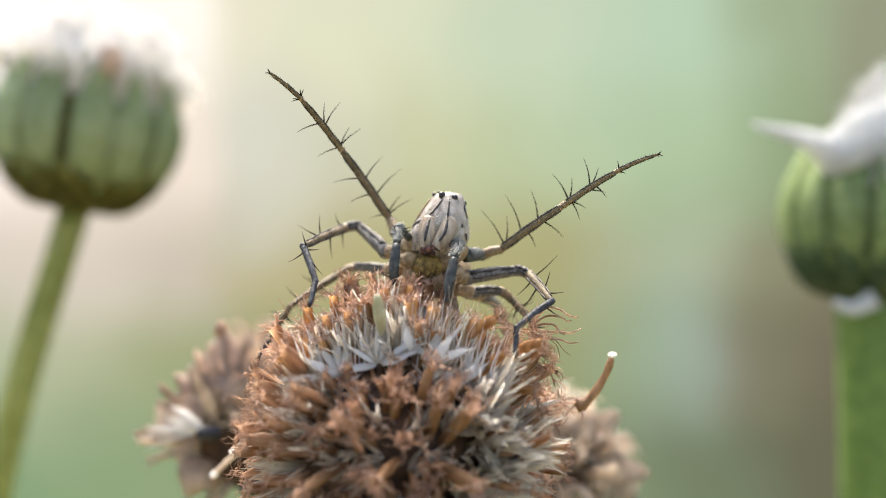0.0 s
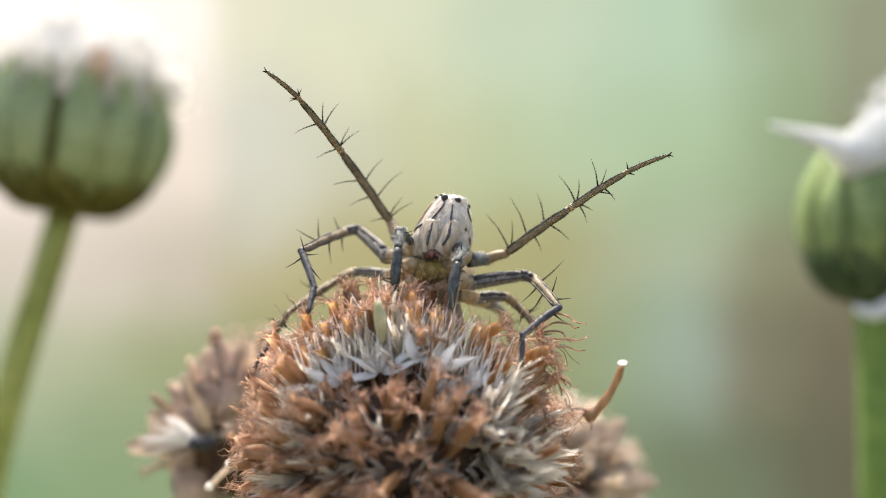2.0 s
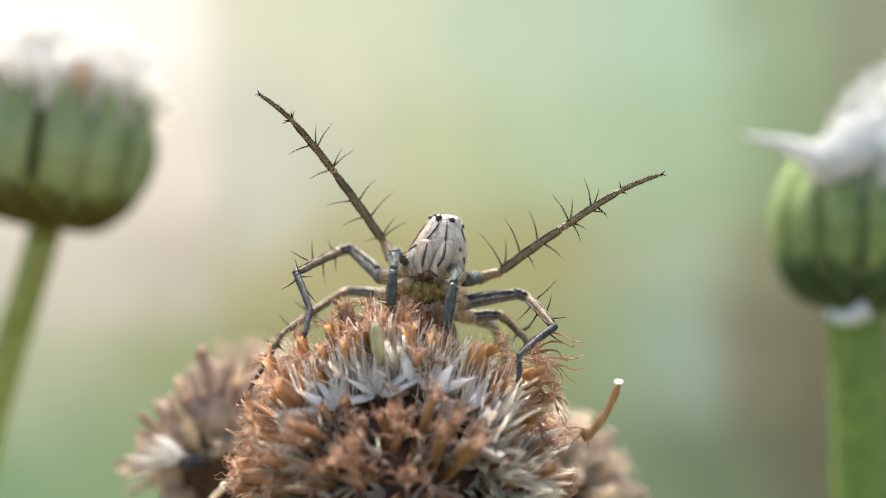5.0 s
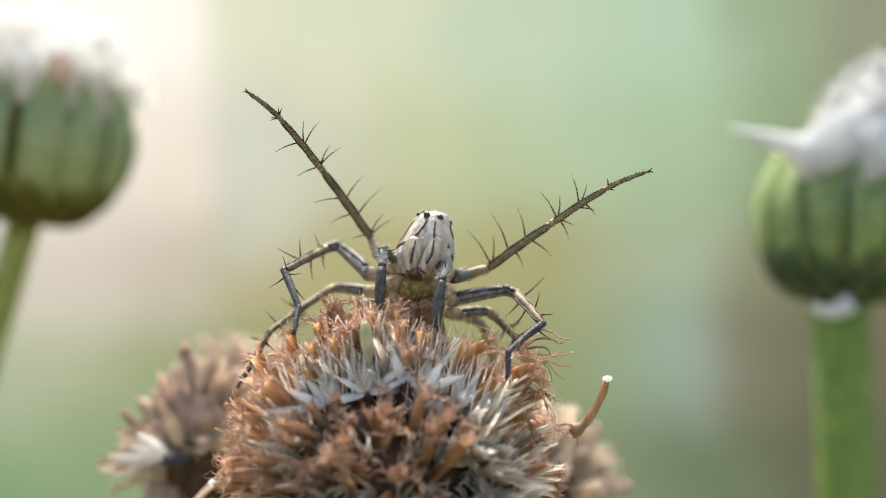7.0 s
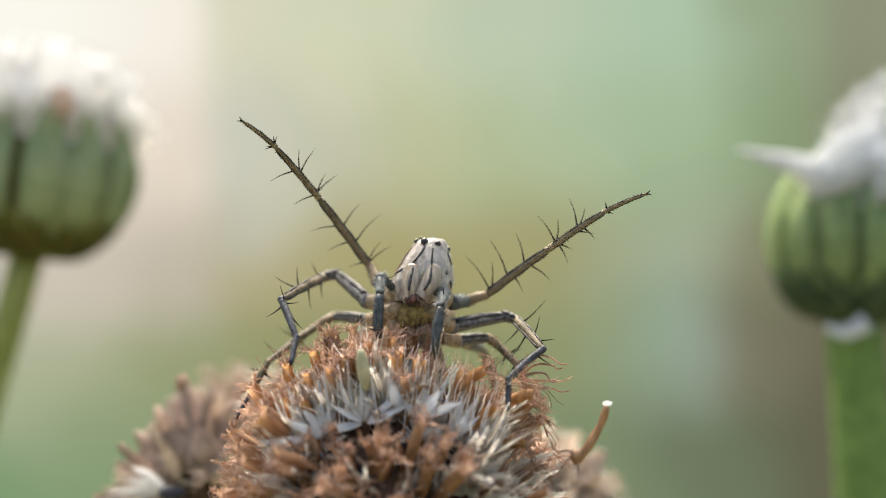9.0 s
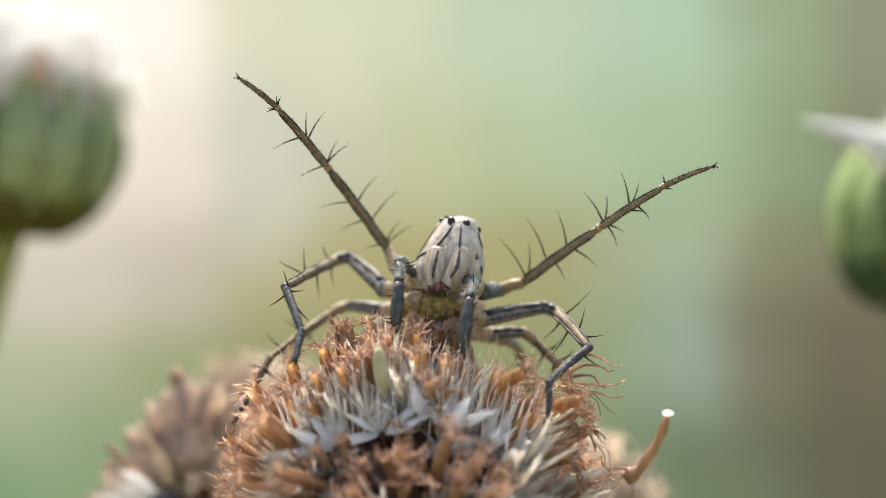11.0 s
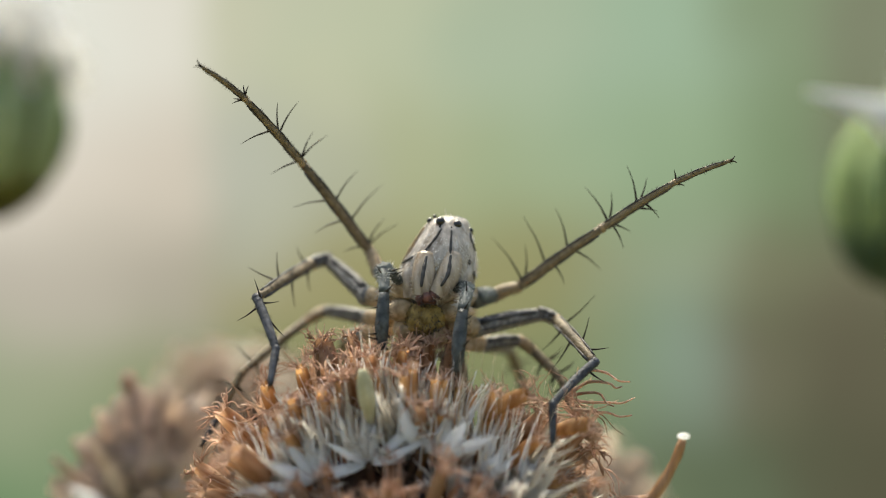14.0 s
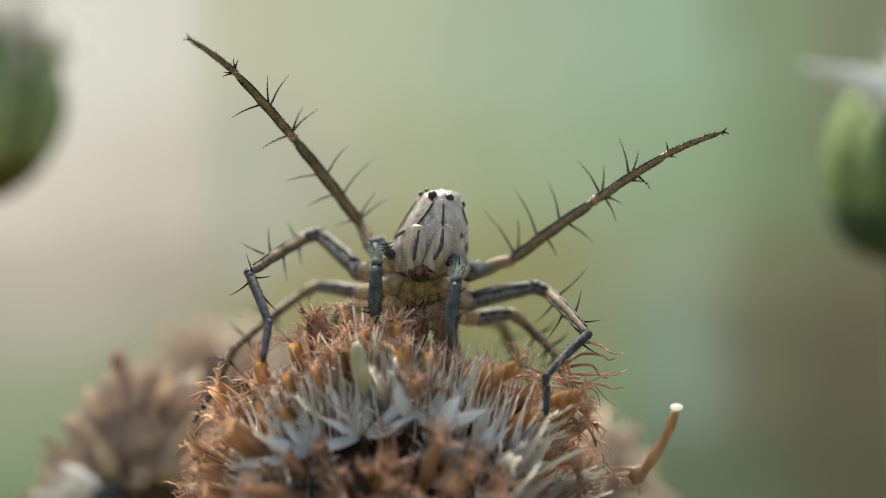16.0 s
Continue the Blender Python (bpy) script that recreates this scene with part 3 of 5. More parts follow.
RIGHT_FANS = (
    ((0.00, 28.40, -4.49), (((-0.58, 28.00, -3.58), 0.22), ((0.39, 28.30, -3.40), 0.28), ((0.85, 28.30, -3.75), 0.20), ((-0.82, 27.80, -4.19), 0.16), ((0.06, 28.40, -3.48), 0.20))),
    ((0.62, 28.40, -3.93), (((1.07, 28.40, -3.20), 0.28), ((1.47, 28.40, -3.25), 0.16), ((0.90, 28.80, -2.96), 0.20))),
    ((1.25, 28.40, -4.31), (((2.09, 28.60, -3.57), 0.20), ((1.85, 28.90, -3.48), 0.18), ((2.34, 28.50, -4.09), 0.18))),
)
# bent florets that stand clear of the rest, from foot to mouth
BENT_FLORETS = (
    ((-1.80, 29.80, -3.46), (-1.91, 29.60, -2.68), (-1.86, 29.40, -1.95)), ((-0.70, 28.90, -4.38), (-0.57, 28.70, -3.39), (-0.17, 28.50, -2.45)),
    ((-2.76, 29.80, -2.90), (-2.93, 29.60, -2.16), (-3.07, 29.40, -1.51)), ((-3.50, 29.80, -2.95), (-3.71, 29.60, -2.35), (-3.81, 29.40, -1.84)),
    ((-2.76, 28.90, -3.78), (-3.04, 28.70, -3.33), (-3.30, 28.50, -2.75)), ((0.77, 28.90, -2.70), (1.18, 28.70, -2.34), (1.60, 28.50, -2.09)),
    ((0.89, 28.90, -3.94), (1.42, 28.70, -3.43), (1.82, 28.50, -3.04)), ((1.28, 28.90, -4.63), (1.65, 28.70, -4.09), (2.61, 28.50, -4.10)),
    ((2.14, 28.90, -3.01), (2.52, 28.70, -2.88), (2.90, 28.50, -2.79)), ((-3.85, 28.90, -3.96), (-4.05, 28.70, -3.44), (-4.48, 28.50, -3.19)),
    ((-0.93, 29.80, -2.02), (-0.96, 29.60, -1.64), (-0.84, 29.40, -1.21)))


def main_head():
    root = dried_head(HEAD, (0.02, -1, 0.10), (-1.6, 52.0, -EYE), 1.0, "dried brown flower head with white pappus on its stem", 7, 46, 170, 130, 90, 44, open_row=(-3.9, 2.3, -3.45, -2.15))
    rnd = random.Random(77)
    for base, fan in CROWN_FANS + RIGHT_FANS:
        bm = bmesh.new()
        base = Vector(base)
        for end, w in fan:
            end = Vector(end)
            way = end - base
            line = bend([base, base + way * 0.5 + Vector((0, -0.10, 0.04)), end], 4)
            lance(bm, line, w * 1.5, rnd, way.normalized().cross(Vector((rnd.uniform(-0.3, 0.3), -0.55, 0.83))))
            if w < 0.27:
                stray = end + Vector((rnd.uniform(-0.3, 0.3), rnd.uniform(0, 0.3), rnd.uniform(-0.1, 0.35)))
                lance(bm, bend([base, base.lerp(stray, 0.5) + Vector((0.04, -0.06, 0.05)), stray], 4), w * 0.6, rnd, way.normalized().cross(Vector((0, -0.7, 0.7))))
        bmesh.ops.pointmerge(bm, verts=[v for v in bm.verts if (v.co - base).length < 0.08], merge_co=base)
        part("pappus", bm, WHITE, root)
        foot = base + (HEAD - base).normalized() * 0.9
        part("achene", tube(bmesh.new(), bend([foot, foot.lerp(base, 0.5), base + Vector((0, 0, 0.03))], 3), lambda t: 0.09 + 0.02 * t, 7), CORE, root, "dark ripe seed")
    for k in range(30):     # the upright crowns behind them
        x = -4.0 + 6.5 * (k + rnd.random()) / 30
        y = rnd.uniform(28.75, 29.7)
        base = Vector((x, y, HEAD.z + math.sqrt(max(0.6, 3.35 ** 2 - (x - HEAD.x) ** 2 - (y - HEAD.y) ** 2))))
        tall = 0.62 if -0.2 < x < 1.2 else 0.82
        piece("pappus", CROWNS[k % 10], root, base, (base - HEAD).normalized() * 0.8 + Vector((rnd.uniform(-0.25, 0.25), -0.15, 0.5)), rnd.uniform(0, 6.28), tall * rnd.uniform(0.8, 1.1))
    for k in range(30):     # the bared flank
        theta, phi = radians(rnd.uniform(50, 78)), radians(rnd.uniform(-38, 40))
        axis = Vector((math.sin(theta) * math.cos(phi), -math.cos(theta), math.sin(theta) * math.sin(phi))).normalized()
        piece("pappus", (SPLAYED_CROWNS + CROWNS)[k % 18], root, HEAD + axis * 3.45, axis + Vector((rnd.uniform(-0.2, 0.2), -0.25, rnd.uniform(0, 0.35))), rnd.uniform(0, 6.28), rnd.uniform(0.95, 1.2))
    own = random.Random(78)
    for k in range(40):     # pale crowns between the florets of the other flank
        theta, phi = radians(own.uniform(45, 82)), radians(own.uniform(138, 232))
        axis = Vector((math.sin(theta) * math.cos(phi), -math.cos(theta), math.sin(theta) * math.sin(phi))).normalized()
        piece("pappus", CROWNS[k % 10], root, HEAD + axis * 2.95, axis, own.uniform(0, 6.28), own.uniform(0.60, 0.76))
    for k in range(26):     # florets and crowns that fill the lit shoulder
        target = Vector((1.0 + 2.3 * (k + own.random()) / 26, own.uniform(28.9, 30.4), -2.35 - 0.5 * k / 26 + own.uniform(-0.3, 0.1)))
        axis = target - HEAD
        far = axis.length
        axis = axis.normalized()
        if k % 2:
            piece("floret", FLORETS[k % 10], root, HEAD + axis * 2.75, axis, own.uniform(0, 6.28), (far - 2.75) / 2.35)
        else:
            piece("pappus", CROWNS[k % 10], root, HEAD + axis * 2.9, axis, own.uniform(0, 6.28), (far - 3.1) / 2.1)
    for k in range(17):     # slim upright trumpets behind the open crowns
        x = -3.9 + 5.2 * (k + 0.2 + 0.6 * own.random()) / 17
        y, top = own.uniform(28.7, 29.2), -1.55 - 0.13 * (x + 1.1) ** 2 + own.uniform(-0.35, 0.05)
        lean = 0.16 * (x + 1.2)
        line = bend([(x - lean * 0.7, y + 0.35, top - 1.75), (x - lean * 0.2 + own.uniform(-0.08, 0.08), y + 0.1, top - 0.8), (x + lean * 0.3, y, top)], 5)
        bm = bmesh.new()
        mouth = flared_tube(bm, line, own.uniform(0.10, 0.155))
        body = len(bm.faces)
        fray(bm, mouth, (line[-1] - line[-2]).normalized(), own, 0.06, 0.20, 8)
        two_skins(bm, body)
        part("floret", bm, HONEY, root).data.materials.append(CRUST)
    for k in range(64):     # fine white hairs of the crowns
        x = -4.0 + 5.6 * (k + own.random()) / 64
        y, lean = own.uniform(28.35, 28.9), 0.2 * (x + 1.2) + own.uniform(-0.22, 0.22)
        low = -3.35 - 0.10 * (x + 1.1) ** 2 + own.uniform(-0.2, 0.35)
        line = bend([(x, y, low), (x + lean * 0.4, y - 0.05, low + own.uniform(0.45, 0.7)), (x + lean, y + own.uniform(-0.1, 0.2), low + own.uniform(1.0, 1.6))], 4)
        part("pappus_hair", tube(bmesh.new(), line, lambda t: 0.034 * (1 - 0.75 * t), 4), WHITE, root)
    for k in range(44):     # and of those behind, up to the spider
        x = -3.4 + 4.2 * (k + own.random()) / 44
        y, low = own.uniform(28.7, 29.4), -2.75 - 0.10 * (x + 1.1) ** 2 + own.uniform(-0.2, 0.2)
        line = bend([(x, y, low), (x + own.uniform(-0.1, 0.1), y, low + 0.6), (x + 0.12 * (x + 1.2) + own.uniform(-0.2, 0.2), y, low + own.uniform(1.0, 1.45))], 4)
        part("pappus_hair", tube(bmesh.new(), line, lambda t: 0.030 * (1 - 0.7 * t), 4), WHITE, root)
    for line, girth in (([(-5.9, 34.6, -6.8), (-6.8, 34.4, -7.1), (-7.5, 34.2, -7.75)], 0.11), ([(-5.2, 32.6, -6.0), (-6.0, 32.4, -6.2), (-6.5, 32.3, -6.6)], 0.09)):
        loose = part("loose_floret", tube(bmesh.new(), bend(line, 5), lambda t: girth * (1.1 - 0.3 * t), 7), STRAW, root, "pale floret hanging loose")
        part("floret_tip", blob(bmesh.new(), line[-1], (girth * 1.4, girth * 1.3, girth * 1.3), 0.15, 2), WHITE, loose, "white tip")
    for k in range(34):     # short florets and dark seeds below them
        x = -3.7 + 6.0 * (k + rnd.random()) / 34
        theta = radians(rnd.uniform(34, 56))
        lift = HEAD + Vector((x - HEAD.x, -2.9 * math.cos(theta), 2.9 * math.sin(theta) - 0.12 * (x - HEAD.x) ** 2))
        axis = (lift - HEAD).normalized() + Vector((rnd.uniform(-0.2, 0.2), 0, 0.35))
        if k % 5 == 1:
            part("achene", tube(bmesh.new(), bend([lift, lift + axis * 0.3, lift + axis * 0.62], 2), lambda t: 0.10 - 0.03 * t, 6), SEED, root)
        else:
            piece("floret", FLORETS[k % 10], root, lift - axis * 0.1, axis, rnd.uniform(0, 6.28), rnd.uniform(0.42, 0.6))
    for k in range(22):     # tall florets that prop the spider's body
        x = -2.7 + 2.75 * (k + rnd.random()) / 22
        foot = Vector((x, rnd.uniform(29.5, 31.0), -3.1 + rnd.uniform(-0.15, 0.15)))
        piece("floret", FLORETS[(3 * k) % 10], root, foot, (rnd.uniform(-0.15, 0.15) + 0.06 * (x + 1), rnd.uniform(-0.2, 0.05), 1), rnd.uniform(0, 6.28), rnd.uniform(0.80, 0.97))
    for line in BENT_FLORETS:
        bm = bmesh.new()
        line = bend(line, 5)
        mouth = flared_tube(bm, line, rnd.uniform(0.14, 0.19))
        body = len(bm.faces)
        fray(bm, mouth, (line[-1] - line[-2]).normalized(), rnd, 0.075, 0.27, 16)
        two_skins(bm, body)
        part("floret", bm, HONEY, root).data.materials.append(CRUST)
    for x, y, z, lean, size in ((-0.75, 28.6, -3.1, -0.1, 0.75), (0.1, 28.6, -3.1, 0.05, 0.85), (0.55, 28.5, -3.2, 0.15, 0.8), (1.0, 28.8, -3.3, 0.2, 0.75), (-1.9, 28.6, -3.2, -0.1, 0.7), (-2.4, 28.7, -3.2, -0.2, 0.7), (-3.2, 28.8, -3.4, -0.35, 0.75), (-1.3, 28.7, -3.1, -0.05, 0.8),
                                (-0.2, 28.8, -3.0, 0.1, 0.7), (1.6, 28.8, -3.7, 0.4, 0.8), (2.1, 28.9, -4.1, 0.6, 0.75), (0.35, 28.7, -3.2, 0.0, 0.8)):
        piece("bristle_tuft", HAIRS[int(size * 20) % 4], root, (x, y, z), (lean, -0.12, 1), 9 * x, size)
    for (x0, z0), (x1, z1), count in (((-4.3, -2.75), (-1.3, -1.45), 22), ((1.3, -2.35), (3.1, -2.75), 18), ((2.9, -2.9), (3.5, -4.6), 16)):     # dry threads matted along the rim
        for k in range(count):
            f = (k + rnd.random()) / count
            bm = bmesh.new()
            at = bm.verts.new((x0 + (x1 - x0) * f, rnd.uniform(28.7, 29.6), z0 + (z1 - z0) * f + rnd.uniform(-0.12, 0.12)))
            way = Vector((x1 - x0, 0, z1 - z0)).normalized() * rnd.choice((-1, 1)) + Vector((rnd.uniform(-0.4, 0.4), rnd.uniform(-0.4, 0.2), rnd.uniform(0, 0.6)))
            thread(bm, at, way, rnd.uniform(0.7, 1.5), rnd, 0.026, 0.5, 6)
            part("thread", bm, THREAD, root)
    tube_line = bend([(3.80, 28.4, -4.55), (4.19, 28.4, -4.29), (4.61, 28.4, -3.65), (4.77, 28.3, -3.16)], 5)
    stray = part("stray_floret", tube(bmesh.new(), tube_line, lambda t: 0.14 * (1 - 0.35 * t) * (1 + 0.10 * math.sin(17 * t)) + 0.07 * math.exp(-((t - 0.12) / 0.12) ** 2), 8), DARK_AMBER, root, "stray amber floret sticking out")
    part("floret_tip", blob(bmesh.new(), (4.79, 28.28, -3.06), (0.135, 0.12, 0.07), 0.1, 2), WHITE, stray, "white tip")
    for end in ((3.45, 28.5, -4.35), (3.5, 28.3, -4.75), (3.95, 28.2, -4.85), (3.2, 28.7, -4.6)):
        part("thread", tube(bmesh.new(), bend([(4.0, 28.4, -4.42), ((4.0 + end[0]) / 2, 28.3, (-4.42 + end[2]) / 2 + 0.1), end], 4), lambda t: 0.045 * (1 - 0.5 * t), 5), CRUST, stray)
    for mid, end in (((3.45, 29.5, -1.90), (3.98, 29.5, -2.12)), ((3.5, 29.4, -2.12), (3.78, 29.4, -2.2)), ((3.5, 29.5, -2.55), (4.05, 29.4, -2.45)),
                     ((3.45, 29.4, -2.75), (3.98, 29.4, -2.83)), ((3.3, 29.5, -2.35), (3.6, 29.4, -2.62))):
        line = bend([(2.6, 29.7, -2.45), ((2.6 + mid[0]) / 2, 29.5, mid[2] + 0.02), mid, ((mid[0] + end[0]) / 2, 29.45, (mid[2] + end[2]) / 2 - 0.07), end], 4)
        part("thread", tube(bmesh.new(), line, lambda t: 0.042 * (1 - 0.6 * t), 5), CRUST, root, "curled dry thread")
    line = bend([(-1.60, 28.6, -2.6), (-1.66, 28.4, -2.0), (-1.73, 28.35, -1.45)], 5)
    part("young_seed", tube(bmesh.new(), line, lambda t: 0.05 + 0.13 * math.sin(math.pi * min(1, t * 0.95)) ** 0.8, 10), HUSK, root, "pale unripe seed")
    # a plain dark column fills the gap under the spider's body
    dark = bend([(0.42, 31.1, -3.6), (0.40, 31.1, -2.6), (0.28, 31.2, -1.7), (0.2, 31.3, -1.1)], 5)
    part("floret", tube(bmesh.new(), dark, lambda t: 0.27 - 0.06 * t + 0.02 * math.sin(14 * t), 9), DARK_COLUMN, root, "dark brown column under the spider's body")
    return root


# ---- the two budding flowers ----
def bud(at, axis, width, height, stem_line, stem_width, label, seed, crown, dome, profile, bract_width, splay=1.0, skin=PETAL, low=BRACT, tuft=None, stalk=None, high=BRACT_PALE, seat=0.92, cap=0.40, core=GREEN, rim=(), shift=(0, 0, 0), lowest=1.0):
    """A green cup of ribbed bracts over its stem, with a fluffy white crown; at: its neck."""
    rnd = random.Random(seed)
    root = thing("flower_bud", stem_line[0], label, "flower", "budding flowers")
    axis = Vector(axis).normalized()
    side = axis.cross(Vector((0, 1, 0))).normalized()
    deep = axis.cross(side)
    at = Vector(at)
    part("stem", tube(bmesh.new(), bend(stem_line + [at + axis * 0.3], 8), lambda t: stem_width / 2, 12), stalk or STEM, root)
    line = [at + axis * height * h for h, r in profile]
    radii = [r * width * 0.93 for h, r in profile]
    cup = bmesh.new()
    rings = [[cup.verts.new(p + (side * math.cos(a) + deep * math.sin(a)) * r) for a in (2 * math.pi * k / 24 for k in range(24))] for p, r in zip(bend(line, 3), [v.x for v in bend([(r, 0, 0) for r in radii], 3)])]
    for lo, hi in zip(rings, rings[1:]):
        for k in range(24):
            cup.faces.new((lo[k], lo[(k + 1) % 24], hi[(k + 1) % 24], hi[k]))
    cup.faces.new(rings[0][::-1])
    cup.faces.new(rings[-1])
    part("involucre", cup, core, root)
    for row, (count, lift, tall) in enumerate(((13, 0.0, 1.0), (13, 0.012, 0.58))):
        for i in range(count):
            a = 2 * math.pi * (i + row * 0.5) / count + rnd.uniform(-0.05, 0.05)
            out = side * math.cos(a) + deep * math.sin(a)
            k = tall * rnd.uniform(0.93, 1.08)
            line = bend([at + axis * h * height + out * (r + lift) * width for h, r in profile + ([] if row else list(rim))], 3)
            line = line[:max(4, int(len(line) * min(1.0, k)))]
            if row:
                bm = blade(bmesh.new(), line, lambda t: 1.4 * bract_width * math.sin(math.pi * min(1, 0.20 + 0.79 * t)) + 0.05, axis.cross(out), -0.16, 0.12)
            else:
                bm = blade(bmesh.new(), line, lambda t: 0.90 * bract_width * math.sin(math.pi * (0.12 + 0.86 * t ** 1.5)) + 0.04, axis.cross(out), -0.16, 0.12)
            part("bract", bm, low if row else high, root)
    petals = []
    for k in range(5):
        bm = bmesh.new()
        for j in range(4):
            sx, sy = rnd.uniform(-0.5, 0.5), rnd.uniform(-0.5, 0.5)
            line = bend([(sx * 0.2, sy * 0.2, 0), (sx * 0.6, sy * 0.6, 0.6), (sx * 1.3, sy * 1.3, 1.15)], 3)
            blade(bm, line, lambda t: 0.34 * (0.6 + 0.7 * t) * (1 - 0.75 * t ** 4), (sy + 0.2, -sx, 0.1), 0.25, 0.06)
        for j in range(10):
            sx, sy = rnd.uniform(-0.8, 0.8), rnd.uniform(-0.8, 0.8)
            tube(bm, bend([(0, 0, 0), (sx * 0.4, sy * 0.4, 0.7), (sx, sy, 1.4)], 2), lambda t: 0.025 * (1 - 0.7 * t), 3)
        petals.append(shared("petal", bm, skin))
    top = at + axis * height * seat + Vector(shift)
    middle = blob(bmesh.new(), top + axis * dome * 0.3, (width * cap, width * cap, dome * 0.52), 0.1, 3, Matrix((side, deep, axis)).transposed())
    part("disc", middle, skin, root, "white fluffy disc")
    for i in range(crown):
        f = lowest * (i + 0.5) / crown
        polar = math.acos(1 - f)
        a = i * 2.39996
        out = side * math.cos(a) + deep * math.sin(a)
        n = axis * math.cos(polar) * dome * 0.72 + out * math.sin(polar) * width * (0.34 + 0.12 * splay)
        piece("petal", petals[i % 5], root, top + n, axis * (math.cos(polar) + 0.35) + out * math.sin(polar) * splay, rnd.uniform(0, 6.28), (tuft or dome / 2.3) * rnd.uniform(0.7, 1.2))
    return root


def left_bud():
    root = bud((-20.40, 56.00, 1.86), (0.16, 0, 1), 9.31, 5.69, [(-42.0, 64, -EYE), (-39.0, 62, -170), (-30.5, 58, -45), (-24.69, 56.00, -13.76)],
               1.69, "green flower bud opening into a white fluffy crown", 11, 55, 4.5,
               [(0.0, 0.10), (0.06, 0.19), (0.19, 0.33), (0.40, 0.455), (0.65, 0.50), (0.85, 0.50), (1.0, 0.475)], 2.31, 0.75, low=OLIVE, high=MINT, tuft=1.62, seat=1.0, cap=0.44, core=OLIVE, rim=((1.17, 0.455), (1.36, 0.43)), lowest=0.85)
    bm = blob(bmesh.new(), (-16.88, 50.75, 8.80), (0.55, 0.42, 0.72), 0.4, 3)
    part("floret", bm, PAPER, root, "wilted tan-brown floret")
    return root


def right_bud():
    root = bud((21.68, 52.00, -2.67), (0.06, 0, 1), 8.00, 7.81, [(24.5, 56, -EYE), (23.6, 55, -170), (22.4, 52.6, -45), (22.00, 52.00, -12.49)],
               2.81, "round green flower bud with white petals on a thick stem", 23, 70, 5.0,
               [(0.0, 0.12), (0.08, 0.28), (0.25, 0.44), (0.5, 0.51), (0.75, 0.46), (0.95, 0.36)], 1.88, 0.5, THICK_PETAL, tuft=1.25, stalk=DARK_STEM, low=SHADE_GREEN, high=GREEN, rim=((1.06, 0.27),), shift=(2.9, 0, 0.1), cap=0.40)
    line = bend([(20.60, 49.62, 3.95), (17.95, 49.19, 4.90), (15.25, 49.19, 5.65)], 4)
    part("petal_spike", blade(bmesh.new(), line, lambda t: 2.1 * (1 - 0.93 * t), (0, 0.3, 1), 0.2, 0.2), THICK_PETAL, root, "pointed white petal tip")
    for a, b, c, wide in (((18.7, 49.9, 3.7), (20.7, 49.2, 5.1), (23.4, 49.5, 6.7), 2.6), ((19.9, 49.4, 3.2), (22.2, 48.6, 4.5), (24.8, 48.9, 5.7), 2.8)):
        part("petal", blade(bmesh.new(), bend([a, b, c], 5), lambda t: wide * math.sin(math.pi * (0.18 + 0.7 * t)), (0, 0.35, 1), 0.25, 0.15), THICK_PETAL, root, "broad drooping white petal")
    line = bend([(21.00, 48.81, -2.55), (20.00, 49.00, -3.05), (19.18, 49.19, -2.74)], 4)
    part("white_bract", blade(bmesh.new(), line, lambda t: 0.94 * (1 - 0.6 * t), (0, 0.3, 1), 0.2, 0.2), THICK_PETAL, root, "shrivelled white bract")
    return root


# ---- the spider ----
LEGS = {
    "li": [(-1.09, 31.2, 0.01), (-1.39, 31.8, 0.30), (-1.59, 32.2, 0.75), (-3.02, 31.3, 2.83), (-4.11, 30.15, 4.22), (-4.85, 29.3, 4.81)],
    "ri": [(0.85, 31.2, -0.38), (1.30, 31.8, -0.39), (1.86, 31.7, -0.20), (3.73, 30.9, 1.16), (5.24, 30.2, 2.15), (6.24, 29.54, 2.56)],
    "lii": [(-1.10, 31.3, -0.45), (-1.68, 31.6, -0.27), (-2.64, 33.0, 0.51), (-3.02, 32.6, 0.44), (-4.06, 30.5, -0.12), (-3.57, 29.5, -1.12), (-3.65, 28.9, -1.76)],
    "rii": [(0.36, 31.0, -1.02), (0.84, 31.3, -1.07), (2.41, 31.7, -0.86), (2.70, 31.4, -0.97), (3.22, 29.5, -1.67), (2.16, 28.6, -2.35), (2.10, 28.3, -3.07)],
    "liii": [(-1.24, 31.8, -0.87), (-1.71, 32.3, -0.87), (-2.78, 33.6, -0.81), (-3.27, 33.4, -1.04), (-4.66, 32.0, -2.00), (-5.24, 31.6, -3.04), (-5.51, 31.4, -3.51)],
    "riii": [(0.58, 31.5, -1.46), (1.06, 31.7, -1.53), (1.90, 32.0, -1.51), (2.21, 32.0, -1.75), (2.81, 31.5, -2.41), (2.91, 31.2, -2.96)],
    "liv": [(-1.25, 32.5, -1.26), (-1.80, 33.0, -1.33), (-2.35, 34.5, -1.69), (-2.62, 35.0, -2.58), (-3.21, 34.5, -3.21)],
    "riv": [(0.86, 32.5, -1.61), (1.40, 33.0, -1.73), (1.92, 34.5, -2.10), (2.26, 35.0, -2.92), (2.25, 34.5, -3.88)],
}
